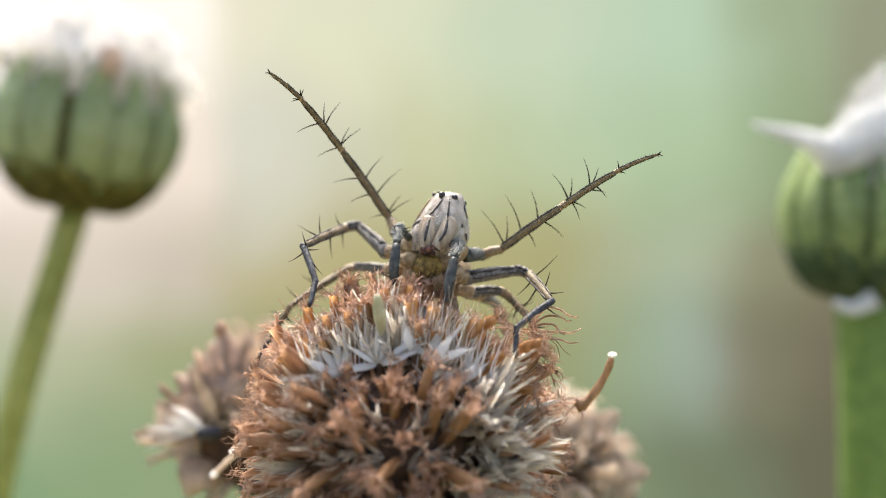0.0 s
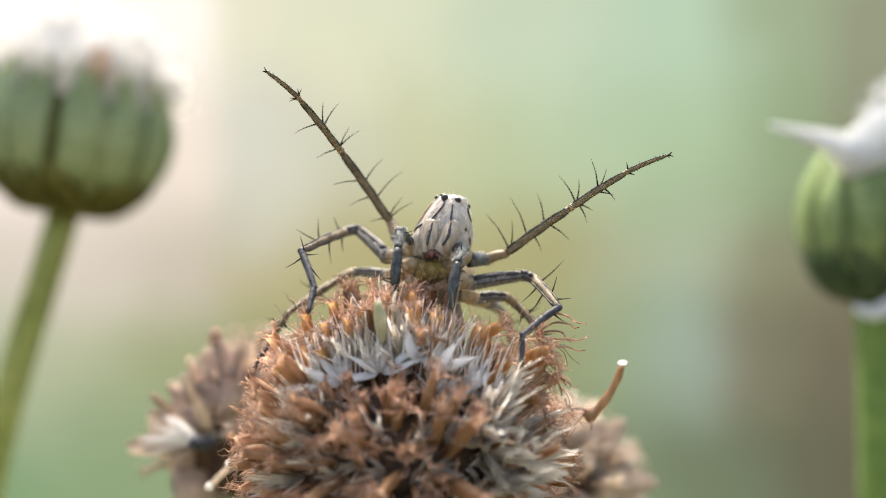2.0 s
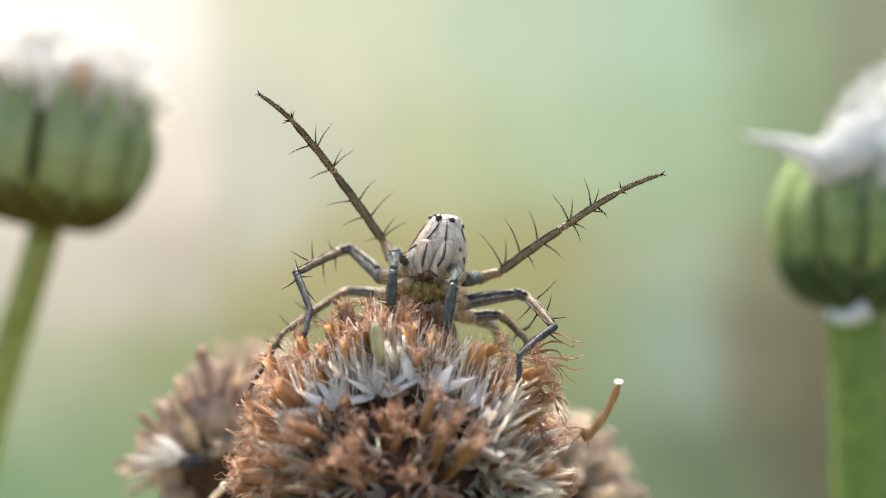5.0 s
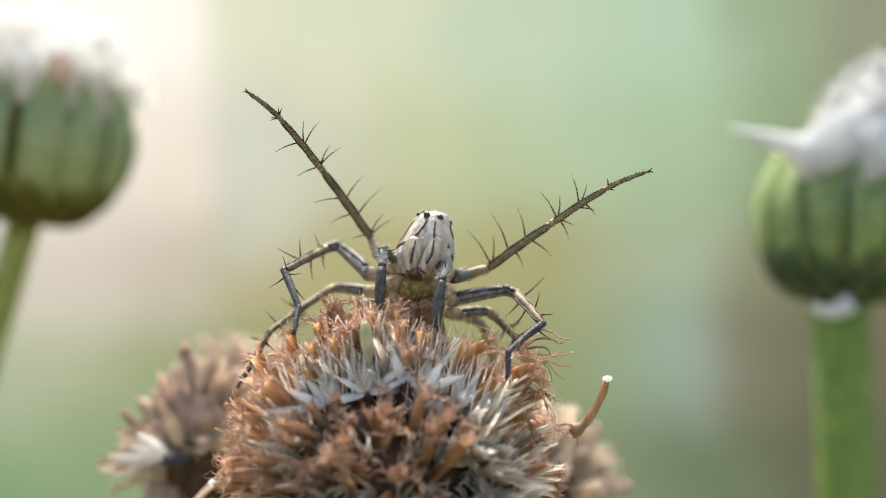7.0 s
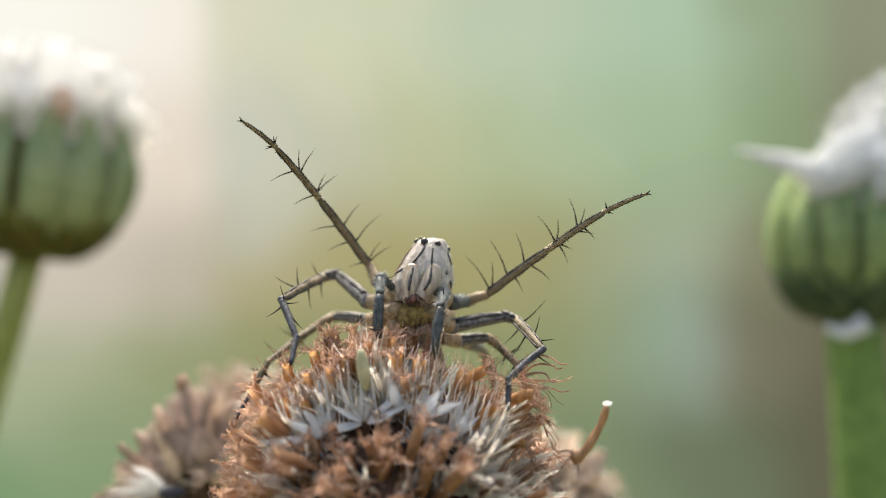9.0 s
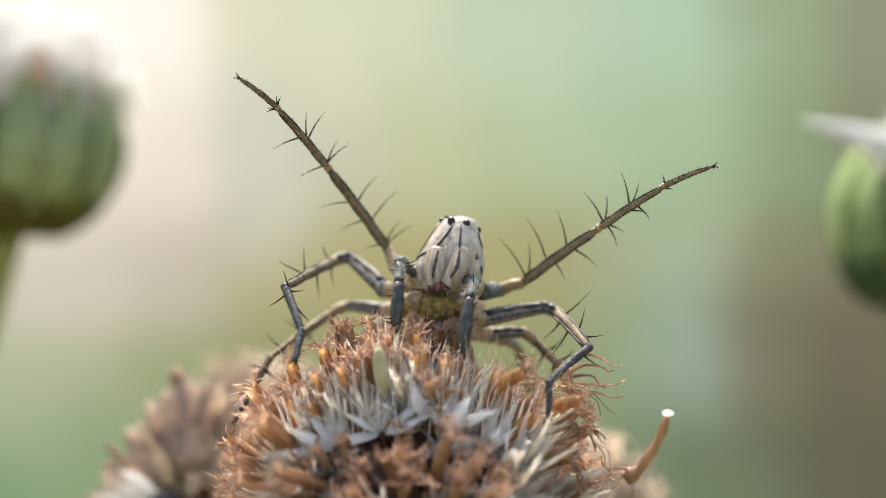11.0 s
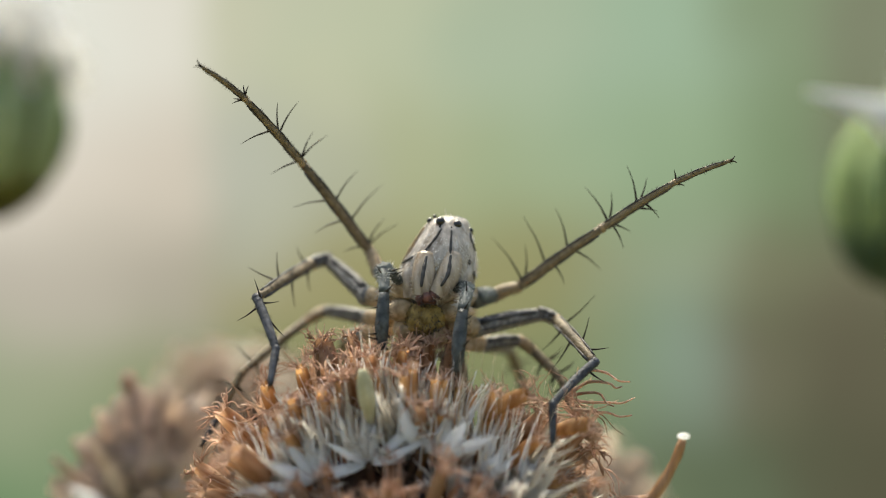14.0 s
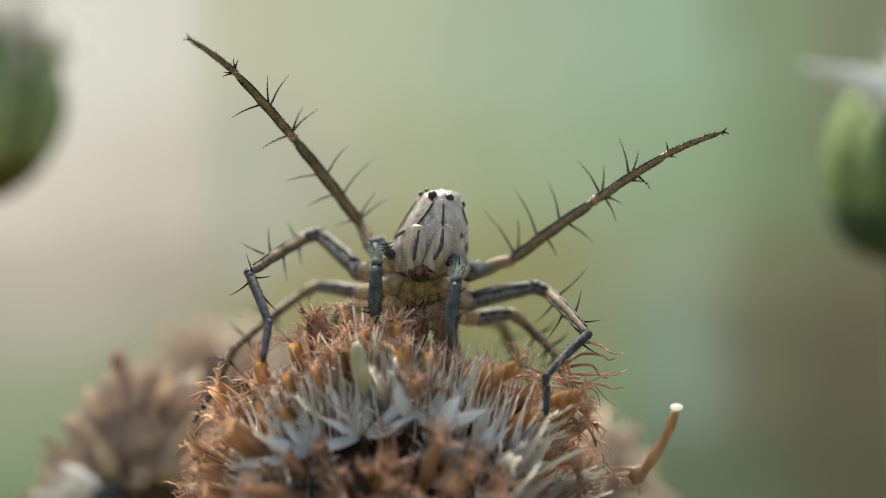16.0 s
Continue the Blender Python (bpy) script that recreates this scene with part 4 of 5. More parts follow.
# segment, place along it, and the tip's offset sideways and upwards in millimetres
RAISED_LEFT_SPINES = ((2, 0.05, 0.69, 0.45), (2, 0.07, 0.40, 0.55), (2, 0.08, -0.43, -0.12), (2, 0.33, 0.76, 0.81), (2, 0.38, -0.62, -0.26), (2, 0.56, 0.52, 0.67), (2, 0.61, -0.76, -0.14), (3, 0.06, 0.59, 0.49), (3, 0.06, 0.27, 0.57), (3, 0.06, -0.57, -0.27), (3, 0.45, 0.44, 0.69), (3, 0.47, 0.02, 0.64), (3, 0.54, -0.65, -0.27), (4, 0.02, 0.08, 0.20), (4, 0.02, -0.03, 0.23), (4, 0.02, -0.21, -0.08), (4, 0.02, -0.20, 0.03))
RAISED_RIGHT_SPINES = ((2, 0.08, -0.69, 1.02), (2, 0.12, 0.00, 0.78), (2, 0.36, -0.50, 1.11), (2, 0.42, 0.21, -0.43), (2, 0.62, -0.21, 0.92), (2, 0.67, 0.59, -0.47), (3, 0.10, -0.47, 0.77), (3, 0.13, 0.05, 0.62), (3, 0.12, 0.22, -0.53), (3, 0.14, 0.37, -0.18), (3, 0.50, -0.18, 0.85), (3, 0.54, 0.20, 0.52), (3, 0.58, 0.30, -0.33), (3, 0.49, 0.42, -0.08), (4, 0.02, -0.05, 0.21), (4, 0.02, 0.16, -0.05))
SECOND_LEFT_SPINES = ((3, 0.08, -0.19, 0.42), (3, 0.57, -0.02, 0.62), (3, 0.62, -0.61, 0.35), (3, 0.41, 0.05, -0.64), (3, 0.11, 0.05, -0.47), (4, 0.06, -0.12, 0.45), (4, 0.14, 0.36, 0.02), (4, 0.17, -0.45, -0.28), (4, 0.47, 0.33, -0.41))
SECOND_RIGHT_SPINES = ((3, 0.15, 0.67, 0.65), (3, 0.60, 0.17, 0.55), (3, 0.77, 0.45, 0.03), (3, 0.22, -0.43, -0.43), (3, 0.47, -0.42, -0.60), (4, 0.17, 0.35, -0.24))
SEGMENTS = ("coxa", "femur", "patella", "tibia", "metatarsus", "tarsus")


def spine(bm, root, axis, length, sag):
    tip = root + axis * length
    mid = (root + tip) / 2 + sag * length * 0.05
    return tube(bm, bend([root, mid, tip], 3), lambda t: 0.025 * (1 - t) + 0.004, 5)


def fuzz(line, radius, count, length, rnd, spread=1.0):
    """Many short hairs standing off a line."""
    bm = bmesh.new()
    for k in range(count):
        t = rnd.random() * (len(line) - 1.001)
        a, b = line[int(t)], line[int(t) + 1]
        at, w = a.lerp(b, t % 1), (b - a).normalized()
        s = w.orthogonal().normalized()
        n = Matrix.Rotation(rnd.uniform(0, 6.28), 3, w) @ s
        r = radius(t / (len(line) - 1))
        e = at + n * (r + length * rnd.uniform(0.5, 1.1) * spread) + w * length * rnd.uniform(0.3, 0.9)
        x = w.cross(n) * 0.007
        p = at + n * r * 0.9
        v = [bm.verts.new(c) for c in (p - x, p + x, p + w * 0.012, e)]
        for f in ((0, 1, 3), (1, 2, 3), (2, 0, 3)):
            bm.faces.new([v[q] for q in f])
    return bm


def leg(root, joints, names, radii, mats, spines, stripes, rnd, placed=()):
    joints = [Vector(j) for j in joints]
    holder = None
    view = Vector((0, -1, 0))
    for i, (a, b) in enumerate(zip(joints, joints[1:])):
        r0, r1 = radii[i], radii[i + 1]
        w = (b - a).normalized()
        line = bend([a - w * r0 * 0.5, (a + b) / 2 + Vector((0, 0, 0.03)), b + w * r1 * 0.3], 6)
        girth = lambda t: (r0 * (1 - t) + r1 * t) * (0.86 + 0.2 * math.sin(math.pi * min(1, 0.1 + 0.85 * t)))
        bm = tube(bmesh.new(), line, girth, 10)
        if holder is None:
            holder = part("leg", bm, mats[i], root, "jointed leg, " + ("raised high" if joints[-1].z > 1 else "bent down to the flower head"))
        else:
            part(names[i], bm, mats[i], holder)
            part("joint", blob(bmesh.new(), a, (r0 * 1.08,) * 3, 0.15, 2), LEGBAND if mats[i] == LEG else mats[i], holder)
        part("fuzz", fuzz(line, girth, 45 if mats[i] in (FEMUR, SLATE) else 80, 0.07, rnd), FUZZ if mats[i] in (FEMUR, CHITIN, SLATE) else SPINE, holder, kind="stuff")
        if i in stripes:
            s = w.cross(view).normalized()
            s = -s if s.z < 0 else s
            fore_way = (view - w * view.dot(w)).normalized()
            for sign, off, fore, thick in (((1, 0.88, 0.5, 0.032), (-1, 0.88, 0.5, 0.032)) if mats[i] == LEG else ((1, 0.55, 0.78, 0.062), (-1, 0.25, 0.95, 0.022))):
                edge = [p + (s * sign * off + fore_way * fore) * girth(q / (len(line) - 1)) for q, p in enumerate(line)][1:-1]
                k = min(1.0, r1 / 0.11)
                part("stripe", tube(bmesh.new(), edge, lambda t: k * thick * (1 + 0.35 * math.sin(17 * t + sign)), 5), STRIPE, holder)
    tip = joints[-1]
    way = (joints[-1] - joints[-2]).normalized()
    for k in range(3):
        out = Matrix.Rotation(k * 2.1, 3, way) @ way.orthogonal().normalized()
        part("claw", tube(bmesh.new(), bend([tip - way * 0.03, tip + way * 0.07 + out * 0.03, tip + way * 0.13 + out * 0.09], 2), lambda t: 0.03 * (1 - 0.7 * t), 5), SPINE, holder)
    for i, f, dx, dz in placed:
        a, b = joints[i], joints[i + 1]
        w = (b - a).normalized()
        s = w.cross(view).normalized()
        reach = Vector((dx, rnd.uniform(-0.25, 0.25) * math.hypot(dx, dz), dz))
        side = s if reach.dot(s) > 0 else -s
        r = radii[i] * (1 - f) + radii[i + 1] * f
        part("spine", spine(bmesh.new(), a.lerp(b, f) + side * r * 0.75, reach.normalized(), reach.length, w), SPINE, holder)
    for i, fractions, length in spines:
        a, b = joints[i], joints[i + 1]
        w = (b - a).normalized()
        s = w.cross(view).normalized()
        s = -s if s.z < 0 else s
        for f in fractions:
            for sign, sway, k in ((1, 0.2, 1.0), (1, -0.35, 0.8), (-1, 0.25, 0.68), (-1, -0.3, 0.5)):
                if rnd.random() < 0.25:
                    continue
                at = a.lerp(b, f + rnd.uniform(-0.03, 0.03))
                way = (w * rnd.uniform(-0.05, 0.5) + s * sign + view * sway).normalized()
                part("spine", spine(bmesh.new(), at + s * sign * radii[i] * 0.7, way, length * k * rnd.uniform(0.85, 1.12), w), SPINE, holder)
    return holder


def head_slice(z):
    """Half width, half depth and middle of the head's level slice at z."""
    table = [(-0.95, 0.30, 0.6, 31.70), (-0.6, 0.74, 1.1, 31.70), (-0.2, 0.92, 1.33, 31.60), (0.2, 0.93, 1.32, 31.50), (0.6, 0.83, 1.14, 31.31), (0.95, 0.68, 0.88, 31.19), (1.25, 0.54, 0.63, 31.14),
             (1.38, 0.47, 0.51, 31.13), (1.46, 0.39, 0.42, 31.13), (1.505, 0.27, 0.29, 31.14), (1.53, 0.10, 0.12, 31.15)]
    for lo, hi in zip(table, table[1:]):
        if z <= hi[0]:
            t = (z - lo[0]) / (hi[0] - lo[0])
            return [lo[k] + (hi[k] - lo[k]) * t for k in (1, 2, 3)]
    return table[-1][1:]


def head_middle(z):
    return 0.23 + (z - 1.4) * 0.23


def head_point(z, u, lift=0.0):
    """On the head's front: u from -1 (one flank) to 1."""
    a, b, y = head_slice(z)
    ang = u * math.pi / 2
    return Vector((head_middle(z) + (a + lift) * math.sin(ang), y - (b + lift) * math.cos(ang), z))


def marking(line, width, material, holder, label=""):
    return part("stripe", tube(bmesh.new(), bend(line, 6), lambda t: width * (0.45 + 0.6 * math.sin(math.pi * (0.12 + 0.8 * t))) * (1 + 0.12 * math.sin(23 * t)), 8, 0.7), material, holder, label)


def spider():
    rnd = random.Random(5)
    root = thing("spider", (-0.2, 29.8, -1.6), "pale lynx spider with striped face perched on the dried flower head", "spider")
    bm = bmesh.new()
    rings = []
    levels = [-0.95 + 2.48 * k / 34 for k in range(35)]
    for z in levels:
        a, b, y = head_slice(z)
        ring = []
        for k in range(40):
            t = 2 * math.pi * k / 40
            n = Vector((math.sin(t), -math.cos(t), 0))
            lump = 0.018 * noise.noise(Vector((n.x * 4, n.y * 4, z * 4))) + 0.010 * noise.noise(Vector((n.x * 12, n.y * 12, z * 11)))
            ring.append(bm.verts.new((head_middle(z) + (a + lump) * n.x, y + (b + lump) * n.y, z)))
        rings.append(ring)
    for lo, hi in zip(rings, rings[1:]):
        for k in range(40):
            bm.faces.new((lo[k], lo[(k + 1) % 40], hi[(k + 1) % 40], hi[k]))
    bm.faces.new(rings[0][::-1])
    bm.faces.new(rings[-1])
    carapace = part("carapace", bm, FACE, root, "white scaled head shield with dark stripes")
    for (x, y, z), r in (((0.05, 30.70, 1.42), 0.108), ((0.42, 30.69, 1.34), 0.108), ((-0.18, 31.02, 1.44), 0.07), ((0.72, 30.98, 1.18), 0.08),
                         ((0.03, 30.59, 1.32), 0.032), ((0.28, 30.58, 1.28), 0.032), ((-0.05, 31.39, 1.52), 0.05), ((0.53, 31.36, 1.45), 0.05)):
        part("eye", blob(bmesh.new(), (x, y, z), (r, r, r), 0, 3), EYE_BLACK, carapace, "glossy black eye")
        if r > 0.08:
            part("eye_rim", blob(bmesh.new(), (x - 0.01, y + 0.01, z - 0.10), (r * 1.0, r * 0.6, r * 1.1), 0.25, 3), RUST, carapace, "reddish rim under the eye")
    for spots, width in ((((1.27, -0.17), (1.08, -0.24), (0.88, -0.33), (0.70, -0.42)), 0.034), (((1.24, 0.10), (1.0, 0.11), (0.8, 0.12), (0.62, 0.13)), 0.034),
                         (((1.14, 0.72), (0.98, 0.70), (0.86, 0.74), (0.72, 0.80)), 0.04), (((0.56, 0.52), (0.50, 0.52), (0.46, 0.55)), 0.035),
                         (((0.36, 0.55), (0.27, 0.60), (0.22, 0.68), (0.08, 0.74)), 0.045), (((0.66, -0.60), (0.60, -0.68), (0.56, -0.78), (0.50, -0.86)), 0.045)):
        marking([head_point(z, u, 0.010) for z, u in spots], width, STRIPE, carapace, "dark face stripe")
    for spots, width in ((((1.30, -0.86), (1.0, -0.84), (0.75, -0.86), (0.45, -0.90)), 0.06),):
        marking([head_point(z, u, -0.004) for z, u in spots], width, CHITIN, carapace, "brown crease")
    hairs = bmesh.new()
    for k in range(1100):
        z, u = rnd.uniform(0.1, 1.52), rnd.uniform(-0.95, 0.95)
        p, q = head_point(z, u, -0.005), head_point(z, u, 0.012 + 0.045 * rnd.random() ** 2)
        e = q + Vector((rnd.uniform(-0.05, 0.05), 0, rnd.uniform(-0.11, -0.02)))
        x = Vector((0.011, 0, 0.003))
        hairs.faces.new([hairs.verts.new(c) for c in (p - x, p + x, e)])
    for x, y, z, h in ((0.2, 31.1, 1.51, 0.2), (0.32, 31.1, 1.49, 0.14), (0.05, 31.1, 1.50, 0.12), (0.5, 31.2, 1.43, 0.12)):
        tube(hairs, [(x, y, z), (x - 0.01, y - 0.02, z + h * 0.5), (x - 0.03, y - 0.05, z + h)], lambda t: 0.009 * (1 - 0.7 * t), 3)
    part("fuzz", hairs, FUZZ, carapace, "fine white hairs", kind="stuff")
    for sx in (-1, 1):
        top, mid, low = Vector((0.0 + sx * 0.265, 30.47, 0.67)), Vector((-0.12 + sx * 0.265, 30.22, 0.22)), Vector((-0.33 + sx * 0.11, 30.06, -0.24))
        jaw_line = bend([top, mid, low], 7)
        jaw_girth = lambda t: 0.29 * (0.80 + 0.24 * math.sin(math.pi * (0.15 + 0.6 * t)) - 0.50 * t ** 2.5)
        jaw = part("chelicera", tube(bmesh.new(), jaw_line, jaw_girth, 16, 0.9), JAW, root, "pale striped jaw")
        marking([p + Vector((-0.03, -1.02 * jaw_girth(q / 14), 0.02)) for q, p in enumerate(jaw_line) if q in (0, 2, 4, 6, 8, 10)], 0.050, STRIPE, jaw)
        tip_line = jaw_line[9:] + [low + Vector((-sx * 0.03, -0.03, -0.10))]
        part("fang", tube(bmesh.new(), tip_line, lambda t: 0.225 * (1.0 - 0.42 * t) * (1 + 0.08 * math.sin(11 * t + sx)), 14, 0.9), REDDISH, jaw, "red-brown fang base")
        part("fang_fringe", fuzz([low + Vector((sx * 0.22, -0.14, 0.05)), low + Vector((sx * 0.05, -0.18, -0.06)), low + Vector((-sx * 0.1, -0.17, -0.10))], lambda t: 0.03, 40, 0.12, rnd), STRIPE, jaw, "dark hair fringe", kind="stuff")
        cheek = [Vector((0.07 + sx * 0.56, 30.86, 0.60)), Vector((-0.08 + sx * 0.58, 30.66, 0.20)), Vector((-0.22 + sx * 0.46, 30.60, -0.26))]
        part("cheek", tube(bmesh.new(), bend(cheek, 6), lambda t: 0.20 * (0.7 + 0.35 * math.sin(math.pi * (0.1 + 0.8 * t))), 14), FACE, root, "cream cheek")
        part("fuzz", fuzz(jaw_line, jaw_girth, 130, 0.10, rnd), FUZZ, jaw, kind="stuff")
    mouth = part("mouth", blob(bmesh.new(), (-0.34, 29.90, -0.19), (0.10, 0.09, 0.12), 0.4, 3, None, 9), REDDISH, root, "dark mouth between the fangs")
    yellow = part("sternum", blob(bmesh.new(), (-0.38, 30.52, -0.70), (0.45, 0.36, 0.38), 0.30, 4, None, 9), YELLOW, root, "speckled yellow hairy underside")
    bristly = bmesh.new()
    for k in range(240):
        a, b = rnd.uniform(0, 6.28), rnd.uniform(-1, 1)
        n = Vector((math.cos(a) * math.sqrt(1 - b * b), -abs(math.sin(a)) * math.sqrt(1 - b * b), b))
        p = Vector((-0.38 + n.x * 0.45, 30.52 + n.y * 0.36, -0.70 + n.z * 0.38))
        x = Vector((0.012, 0, 0.006))
        bristly.faces.new([bristly.verts.new(c) for c in (p - x, p + x, p + n * rnd.uniform(0.02, 0.07) + Vector((rnd.uniform(-0.03, 0.03), 0, -0.03)))])
    part("fuzz", bristly, STRIPE, yellow, "dark speckle bristles", kind="stuff")
    for x, y, z, r in ((-0.90, 30.7, -0.52, 0.30), (0.20, 30.7, -0.60, 0.30), (-0.78, 30.75, -0.95, 0.28), (0.42, 30.8, -0.92, 0.30), (-0.2, 30.8, -1.12, 0.34), (-0.85, 30.95, -0.1, 0.36), (0.45, 30.95, -0.25, 0.36)):
        part("coxa", blob(bmesh.new(), (x, y, z), (r * 1.1, r * 1.2, r * 0.95), 0.12, 3), CHITIN, root)
    part("abdomen", blob(bmesh.new(), (-0.1, 34.0, -0.9), (1.15, 2.0, 1.0), 0.04, 4), ABDOMEN, root, "tan abdomen")
    part("waist", blob(bmesh.new(), (-0.1, 32.0, -1.0), (0.85, 0.8, 0.6), 0.04, 3), CHITIN, root)
    raised = ("coxa", "femur", "tibia", "metatarsus", "tarsus")
    for key in ("li", "ri"):
        leg(root, LEGS[key], raised, (0.25, 0.165, 0.126, 0.104, 0.074, 0.042), (SLATE, LEGBAND, LEG, LEG, LEG),
            (), (2, 3, 4), rnd, RAISED_LEFT_SPINES if key == "li" else RAISED_RIGHT_SPINES)
    for key in ("lii", "rii"):
        leg(root, LEGS[key], SEGMENTS, (0.22, 0.225, 0.165, 0.145, 0.105, 0.088, 0.065), (CHITIN, FEMUR, FEMUR, LEG, FOOT, FOOT),
            (), (1, 2, 3), rnd, SECOND_LEFT_SPINES if key == "lii" else SECOND_RIGHT_SPINES)
    for key in ("liii", "riii"):
        leg(root, LEGS[key], SEGMENTS, (0.19, 0.185, 0.145, 0.125, 0.095, 0.075, 0.05), (CHITIN, FEMUR, LEGBAND, LEG, LEG, FOOT),
            [(3, (0.4, 0.8), 0.6), (4, (0.3,), 0.5)], (1,), rnd)
    for key in ("liv", "riv"):
        leg(root, LEGS[key], SEGMENTS, (0.2, 0.2, 0.14, 0.12, 0.08), (CHITIN, FEMUR, LEG, LEG), [(2, (0.5,), 0.5)], (), rnd)
    for line, r in (([(0.17, 30.6, -0.05), (0.54, 30.2, -0.06), (0.41, 29.4, -0.44), (0.28, 29.1, -1.11), (0.23, 29.0, -1.69)], 0.145),
                    ([(-0.90, 30.6, 0.12), (-1.21, 30.3, 0.40), (-1.25, 29.7, -0.04), (-1.32, 29.5, -0.75), (-1.31, 29.5, -1.23)], 0.14)):
        upper, lower = bend(line[:3], 6), bend(line[2:], 6)
        upper_girth = lambda t: r * (0.82 + 0.16 * math.sin(3 * t))
        lower_girth = lambda t: r * (0.80 + 0.35 * math.sin(math.pi * t) - 0.30 * t ** 2)
        palp = part("pedipalp", tube(bmesh.new(), upper, upper_girth, 10), SLATE, root, "short slate-grey feeler")
        part("tarsus", tube(bmesh.new(), lower, lower_girth, 10), PALP, palp, "dark slate palp tip")
        part("knuckle", blob(bmesh.new(), line[1], (r * 1.35, r * 1.3, r * 1.3), 0.3, 3), SLATE, palp, "shiny grey knuckle")
        part("fuzz", fuzz(upper, lambda t: r * 1.0, 160, 0.16, rnd), FUZZ, palp, "fine pale hairs", kind="stuff")
        part("fuzz", fuzz(lower, lambda t: r * 0.9, 130, 0.15, rnd), SPINE, palp, "fine dark hairs", kind="stuff")
        for k in range(9):
            f = k / 9
            p = upper[int(f * 11)] if k % 2 else lower[int(f * 11)]
            way = Vector((rnd.uniform(-1, 1), -0.5, rnd.uniform(-0.2, 0.7))).normalized()
            part("spine", spine(bmesh.new(), p, way, rnd.uniform(0.3, 0.5), Vector((0, 0, -1))), SPINE, palp)
    return root, mouth


# ---- the place ----
ground_sheet()
backdrop()
flower = main_head()
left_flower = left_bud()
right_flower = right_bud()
left_head = dried_head((-7.77, 40.48, -7.61), (-0.45, -0.70, 0.55), (-11, 64, -EYE), 0.70, "out-of-focus withered flower head with black seeds", 31, 6, 2, 9, 4, 0, DULL_FLORETS)
for x, y, z in ((-8.39, 37.40, -6.95), (-6.80, 37.40, -8.97), (-6.66, 40.48, -4.55)):
    part("seed", blob(bmesh.new(), (x, y, z), (0.50, 0.34, 0.30), 0.1, 2), SEED, left_head, "black seed")
for way, length, wide in (((-1, -0.1, 0.05), 2.1, 0.22), ((-1, -0.1, -0.30), 2.2, 0.12), ((-0.75, -0.1, 0.6), 1.5, 0.40), ((-0.9, -0.2, 0.32), 1.6, 0.22), ((-1, 0, -0.12), 2.7, 0.10)):
    a = Vector((-8.62, 37.70, -6.94))
    way = Vector(way).normalized() * length
    part("pappus", blade(bmesh.new(), bend([a, a + way * 0.5 + Vector((0, -0.1, 0.08)), a + way], 4), lambda t: wide * math.sin(math.pi * (0.2 + 0.78 * t)), (0, 0.3, 1), 0.2, 0.1), WHITE, left_head)
WITHERED_BRACTS = (((-8.33, 39.01, -3.17), 2.12), ((-9.38, 39.38, -4.19), 1.75), ((-10.21, 39.56, -5.11), 1.66), ((-7.45, 39.93, -3.59), 1.66), ((-6.53, 40.66, -4.14), 1.66), ((-10.30, 39.74, -6.44), 1.56),
                   ((-8.83, 38.27, -4.88), 1.56), ((-7.64, 38.09, -4.78), 1.66), ((-9.57, 38.27, -5.89), 1.47), ((-10.03, 39.01, -8.28), 1.56), ((-9.38, 38.09, -9.48), 1.66), ((-6.81, 38.09, -5.89), 1.56), ((-6.07, 38.64, -5.43), 1.47))
for end, wide in WITHERED_BRACTS:
    end, core = Vector(end), Vector((-7.77, 39.74, -7.73))
    way = end - core
    bow = Vector((way.z, 0, -way.x)).normalized() * 0.25 + Vector((0, -0.55, 0))
    line = bend([core + way * 0.3, core + way * 0.65 + bow, end], 5)
    bract = part("bract", blade(bmesh.new(), line, lambda t: wide * (0.55 + 0.5 * math.sin(math.pi * min(1, 0.1 + 0.9 * t))) * (1 - t ** 3) + 0.12, Vector((0, -1, 0)).cross(way), -0.28, 0.07), PAPER, left_head, "papery tan bract")
    if end.z > -3.5:
        part("bract_tip", blob(bmesh.new(), end - way * 0.04, (0.25, 0.22, 0.33), 0.3, 2), DUSK, bract, "shrivelled brown tip")
rnd = random.Random(91)
for k in range(46):         # long dry strands between the bracts
    a = radians(38 + 140 * (k + rnd.random()) / 46)
    core = Vector((-7.77, 39.3 + rnd.uniform(-1.2, 0.8), -7.73))
    out = Vector((math.cos(a), rnd.uniform(-0.35, 0.1), math.sin(a)))
    reach = rnd.uniform(3.3, 4.4) * (1.0 if a < 2.0 else 0.85)
    line = bend([core + out * 1.2, core + out * reach * 0.6 + Vector((rnd.uniform(-0.2, 0.2), -0.2, 0.1)), core + out * reach], 4)
    part("strand", blade(bmesh.new(), line, lambda t: 0.42 * math.sin(math.pi * (0.2 + 0.75 * t)) + 0.05, (-math.sin(a), rnd.uniform(-0.4, 0.4), math.cos(a)), 0.25, 0.1), PAPER if k % 3 else STRAW, left_head)
far_head = dried_head((-8.3, 54.00, -7.9), (-0.1, -0.75, 0.65), (-13, 78, -EYE), 0.83, "far pale withered flower head", 41, 20, 50, 40, 30, 0, DULL_FLORETS)
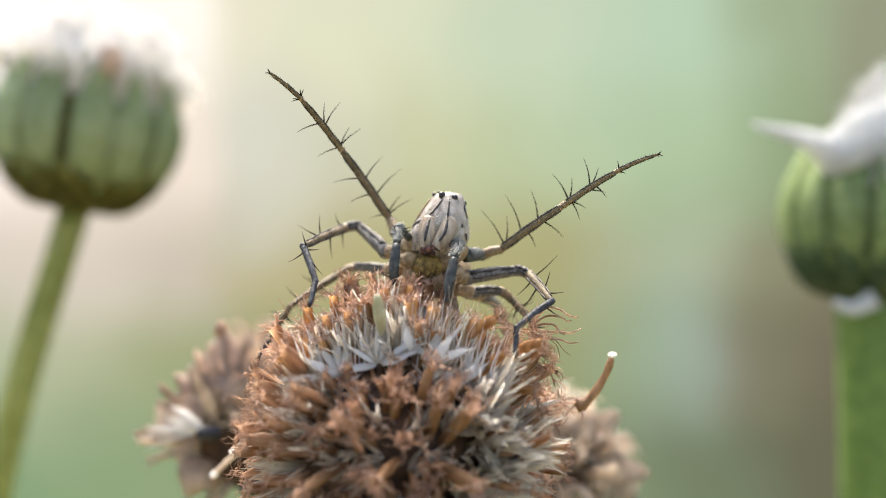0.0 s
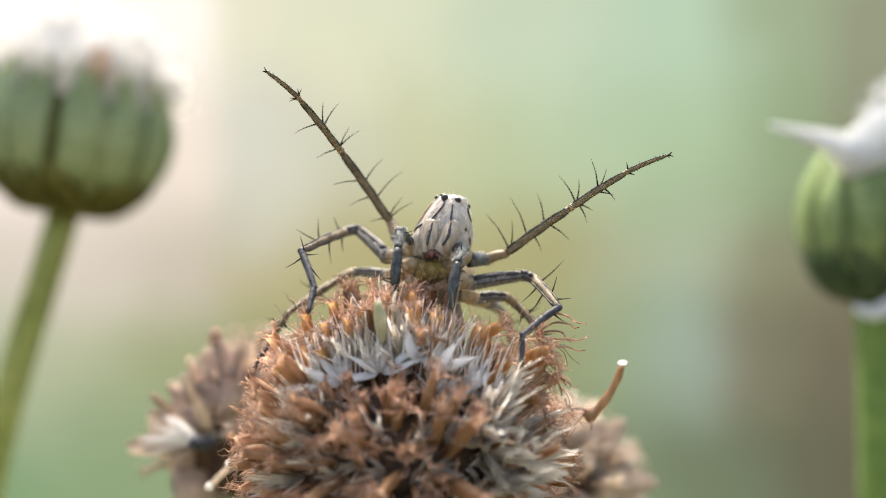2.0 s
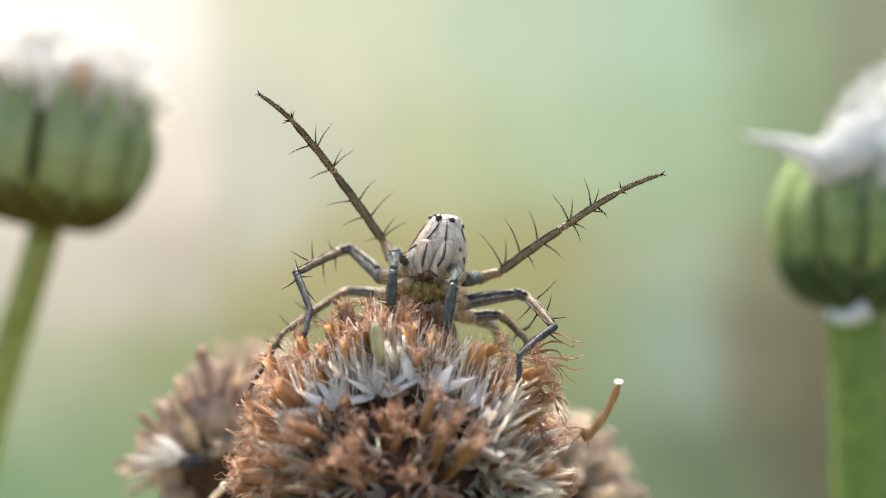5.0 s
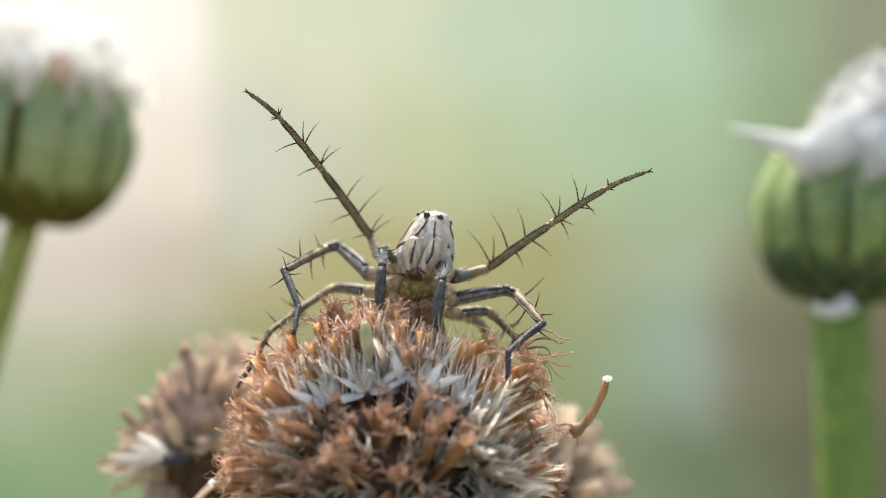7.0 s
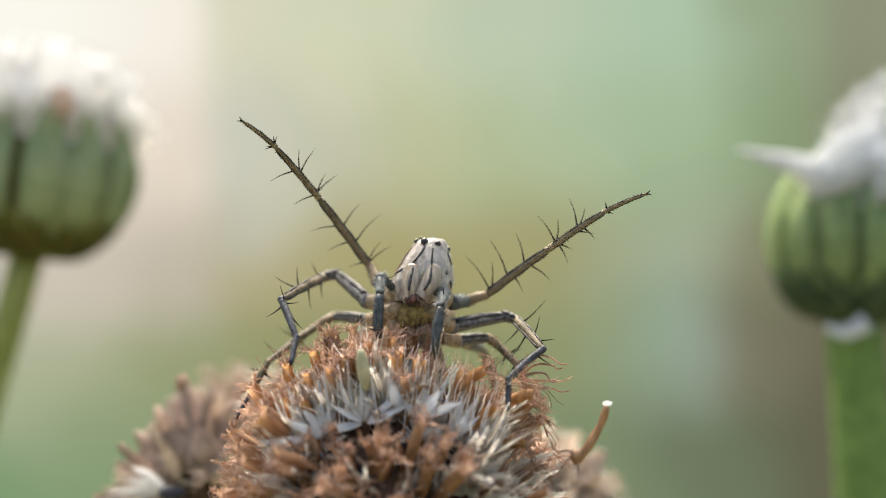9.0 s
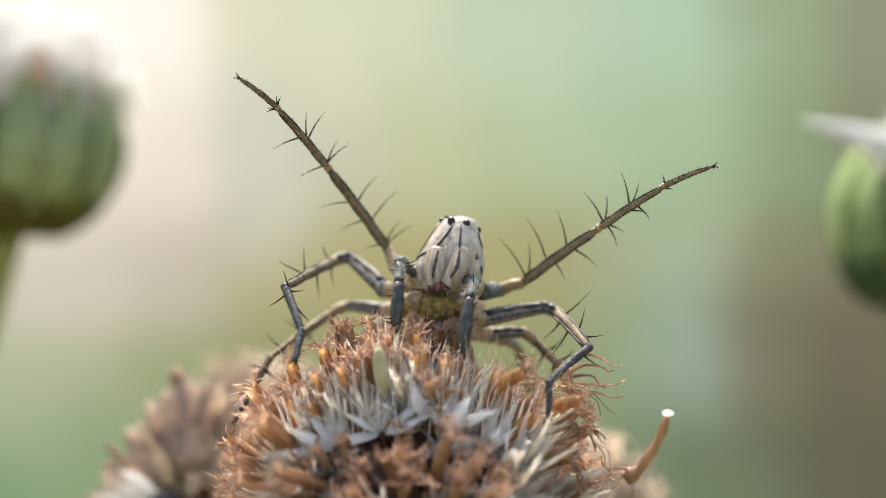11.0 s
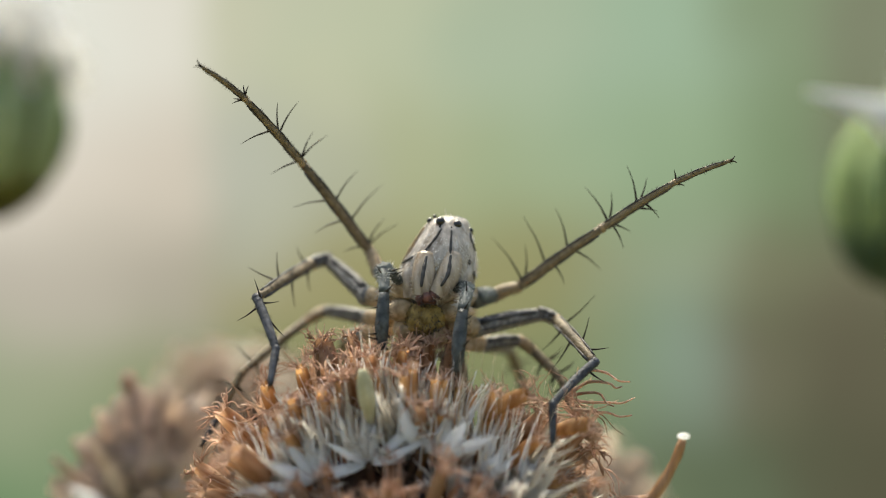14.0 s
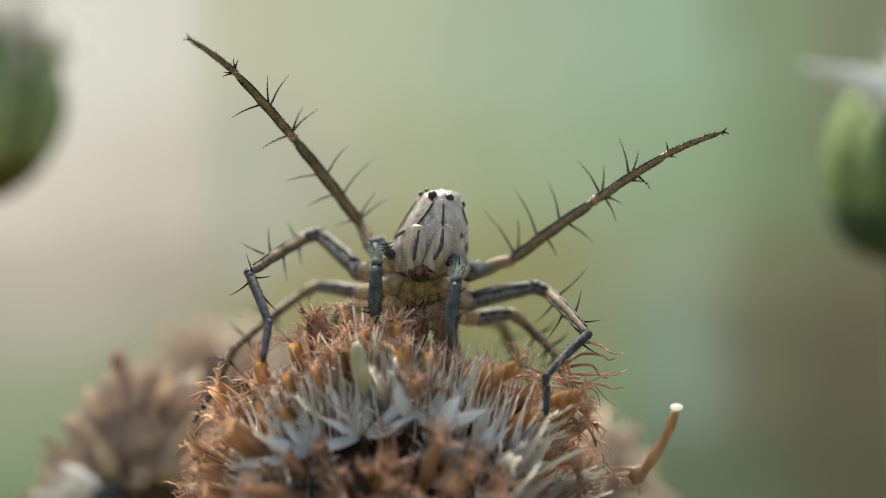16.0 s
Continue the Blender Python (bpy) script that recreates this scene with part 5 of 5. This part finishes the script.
right_head = dried_head((4.43, 42.20, -9.43), (0.35, -0.75, 0.45), (8, 68, -EYE), 0.74, "out-of-focus pale flower head with white pappus", 37, 20, 70, 34, 30, 0, PALE_FLORETS)
for k in range(8):
    a, reach = radians(-8 + 14 * k), 3.3 + 0.5 * math.sin(1.9 * k)
    core, out = Vector((4.43, 41.6, -9.43)), Vector((math.cos(a), -0.3, math.sin(a)))
    line = bend([core + out * 1.8, core + out * reach * 0.7 + Vector((0, -0.2, 0.15)), core + out * reach], 4)
    part("bract", blade(bmesh.new(), line, lambda t: 1.25 * math.sin(math.pi * (0.25 + 0.68 * t)), (-math.sin(a), 0.3, math.cos(a)), 0.3, 0.08), STRAW, right_head, "papery pale bract")
spider_root, mouth = spider()
cam.data.dof.focus_object = mouth


def follow_view(thing_root, offsets=((0, 0), (16, 0)), height=300):
    """A plant turns with the clump, and its head shifts sideways on its own stem by the given millimetres, to fit its
    place in the view.
    """
    place = thing_root.location.copy()
    times, shifts = zip(*offsets)
    walk(thing_root, [(t, CLUMP_TURN[t] @ pose(*place, 0, math.degrees(float(np.interp(t, times, shifts)) / height), 0)) for t in CLUMP_TURN])


def motions():
    follow_view(flower)
    follow_view(spider_root)
    follow_view(far_head)
    follow_view(right_head)
    follow_view(left_flower, [(0, 0.7), (0.5, 0.5), (2, 0.47), (4, 0.47), (6.5, 0.4), (7, 0.35), (8.5, 0.6), (11, -0.27), (12, -0.63), (13, -0.85), (13.5, -0.95), (14.5, -0.67), (16, -0.41)], 310)
    follow_view(right_flower, [(0, -0.65), (0.5, -0.53), (1, 0.03), (1.5, 0.06), (2, -0.16), (2.5, -0.03), (3, -0.33), (3.5, -0.6), (4, -0.54), (7, -0.5), (8, -0.09), (8.5, -0.12), (11, 0.26), (12, 0.44), (12.5, 0.47), (13, -0.07),
                           (13.5, 0.38), (14.5, 0.61), (15, 0.62), (15.5, 0.39), (16, 0.72)], 302)
    follow_view(left_head, [(0, 0), (3.5, -0.12), (7, -0.28), (11, -0.45), (12, -0.6), (13.5, -0.75), (16, -0.8)], 292)


motions()
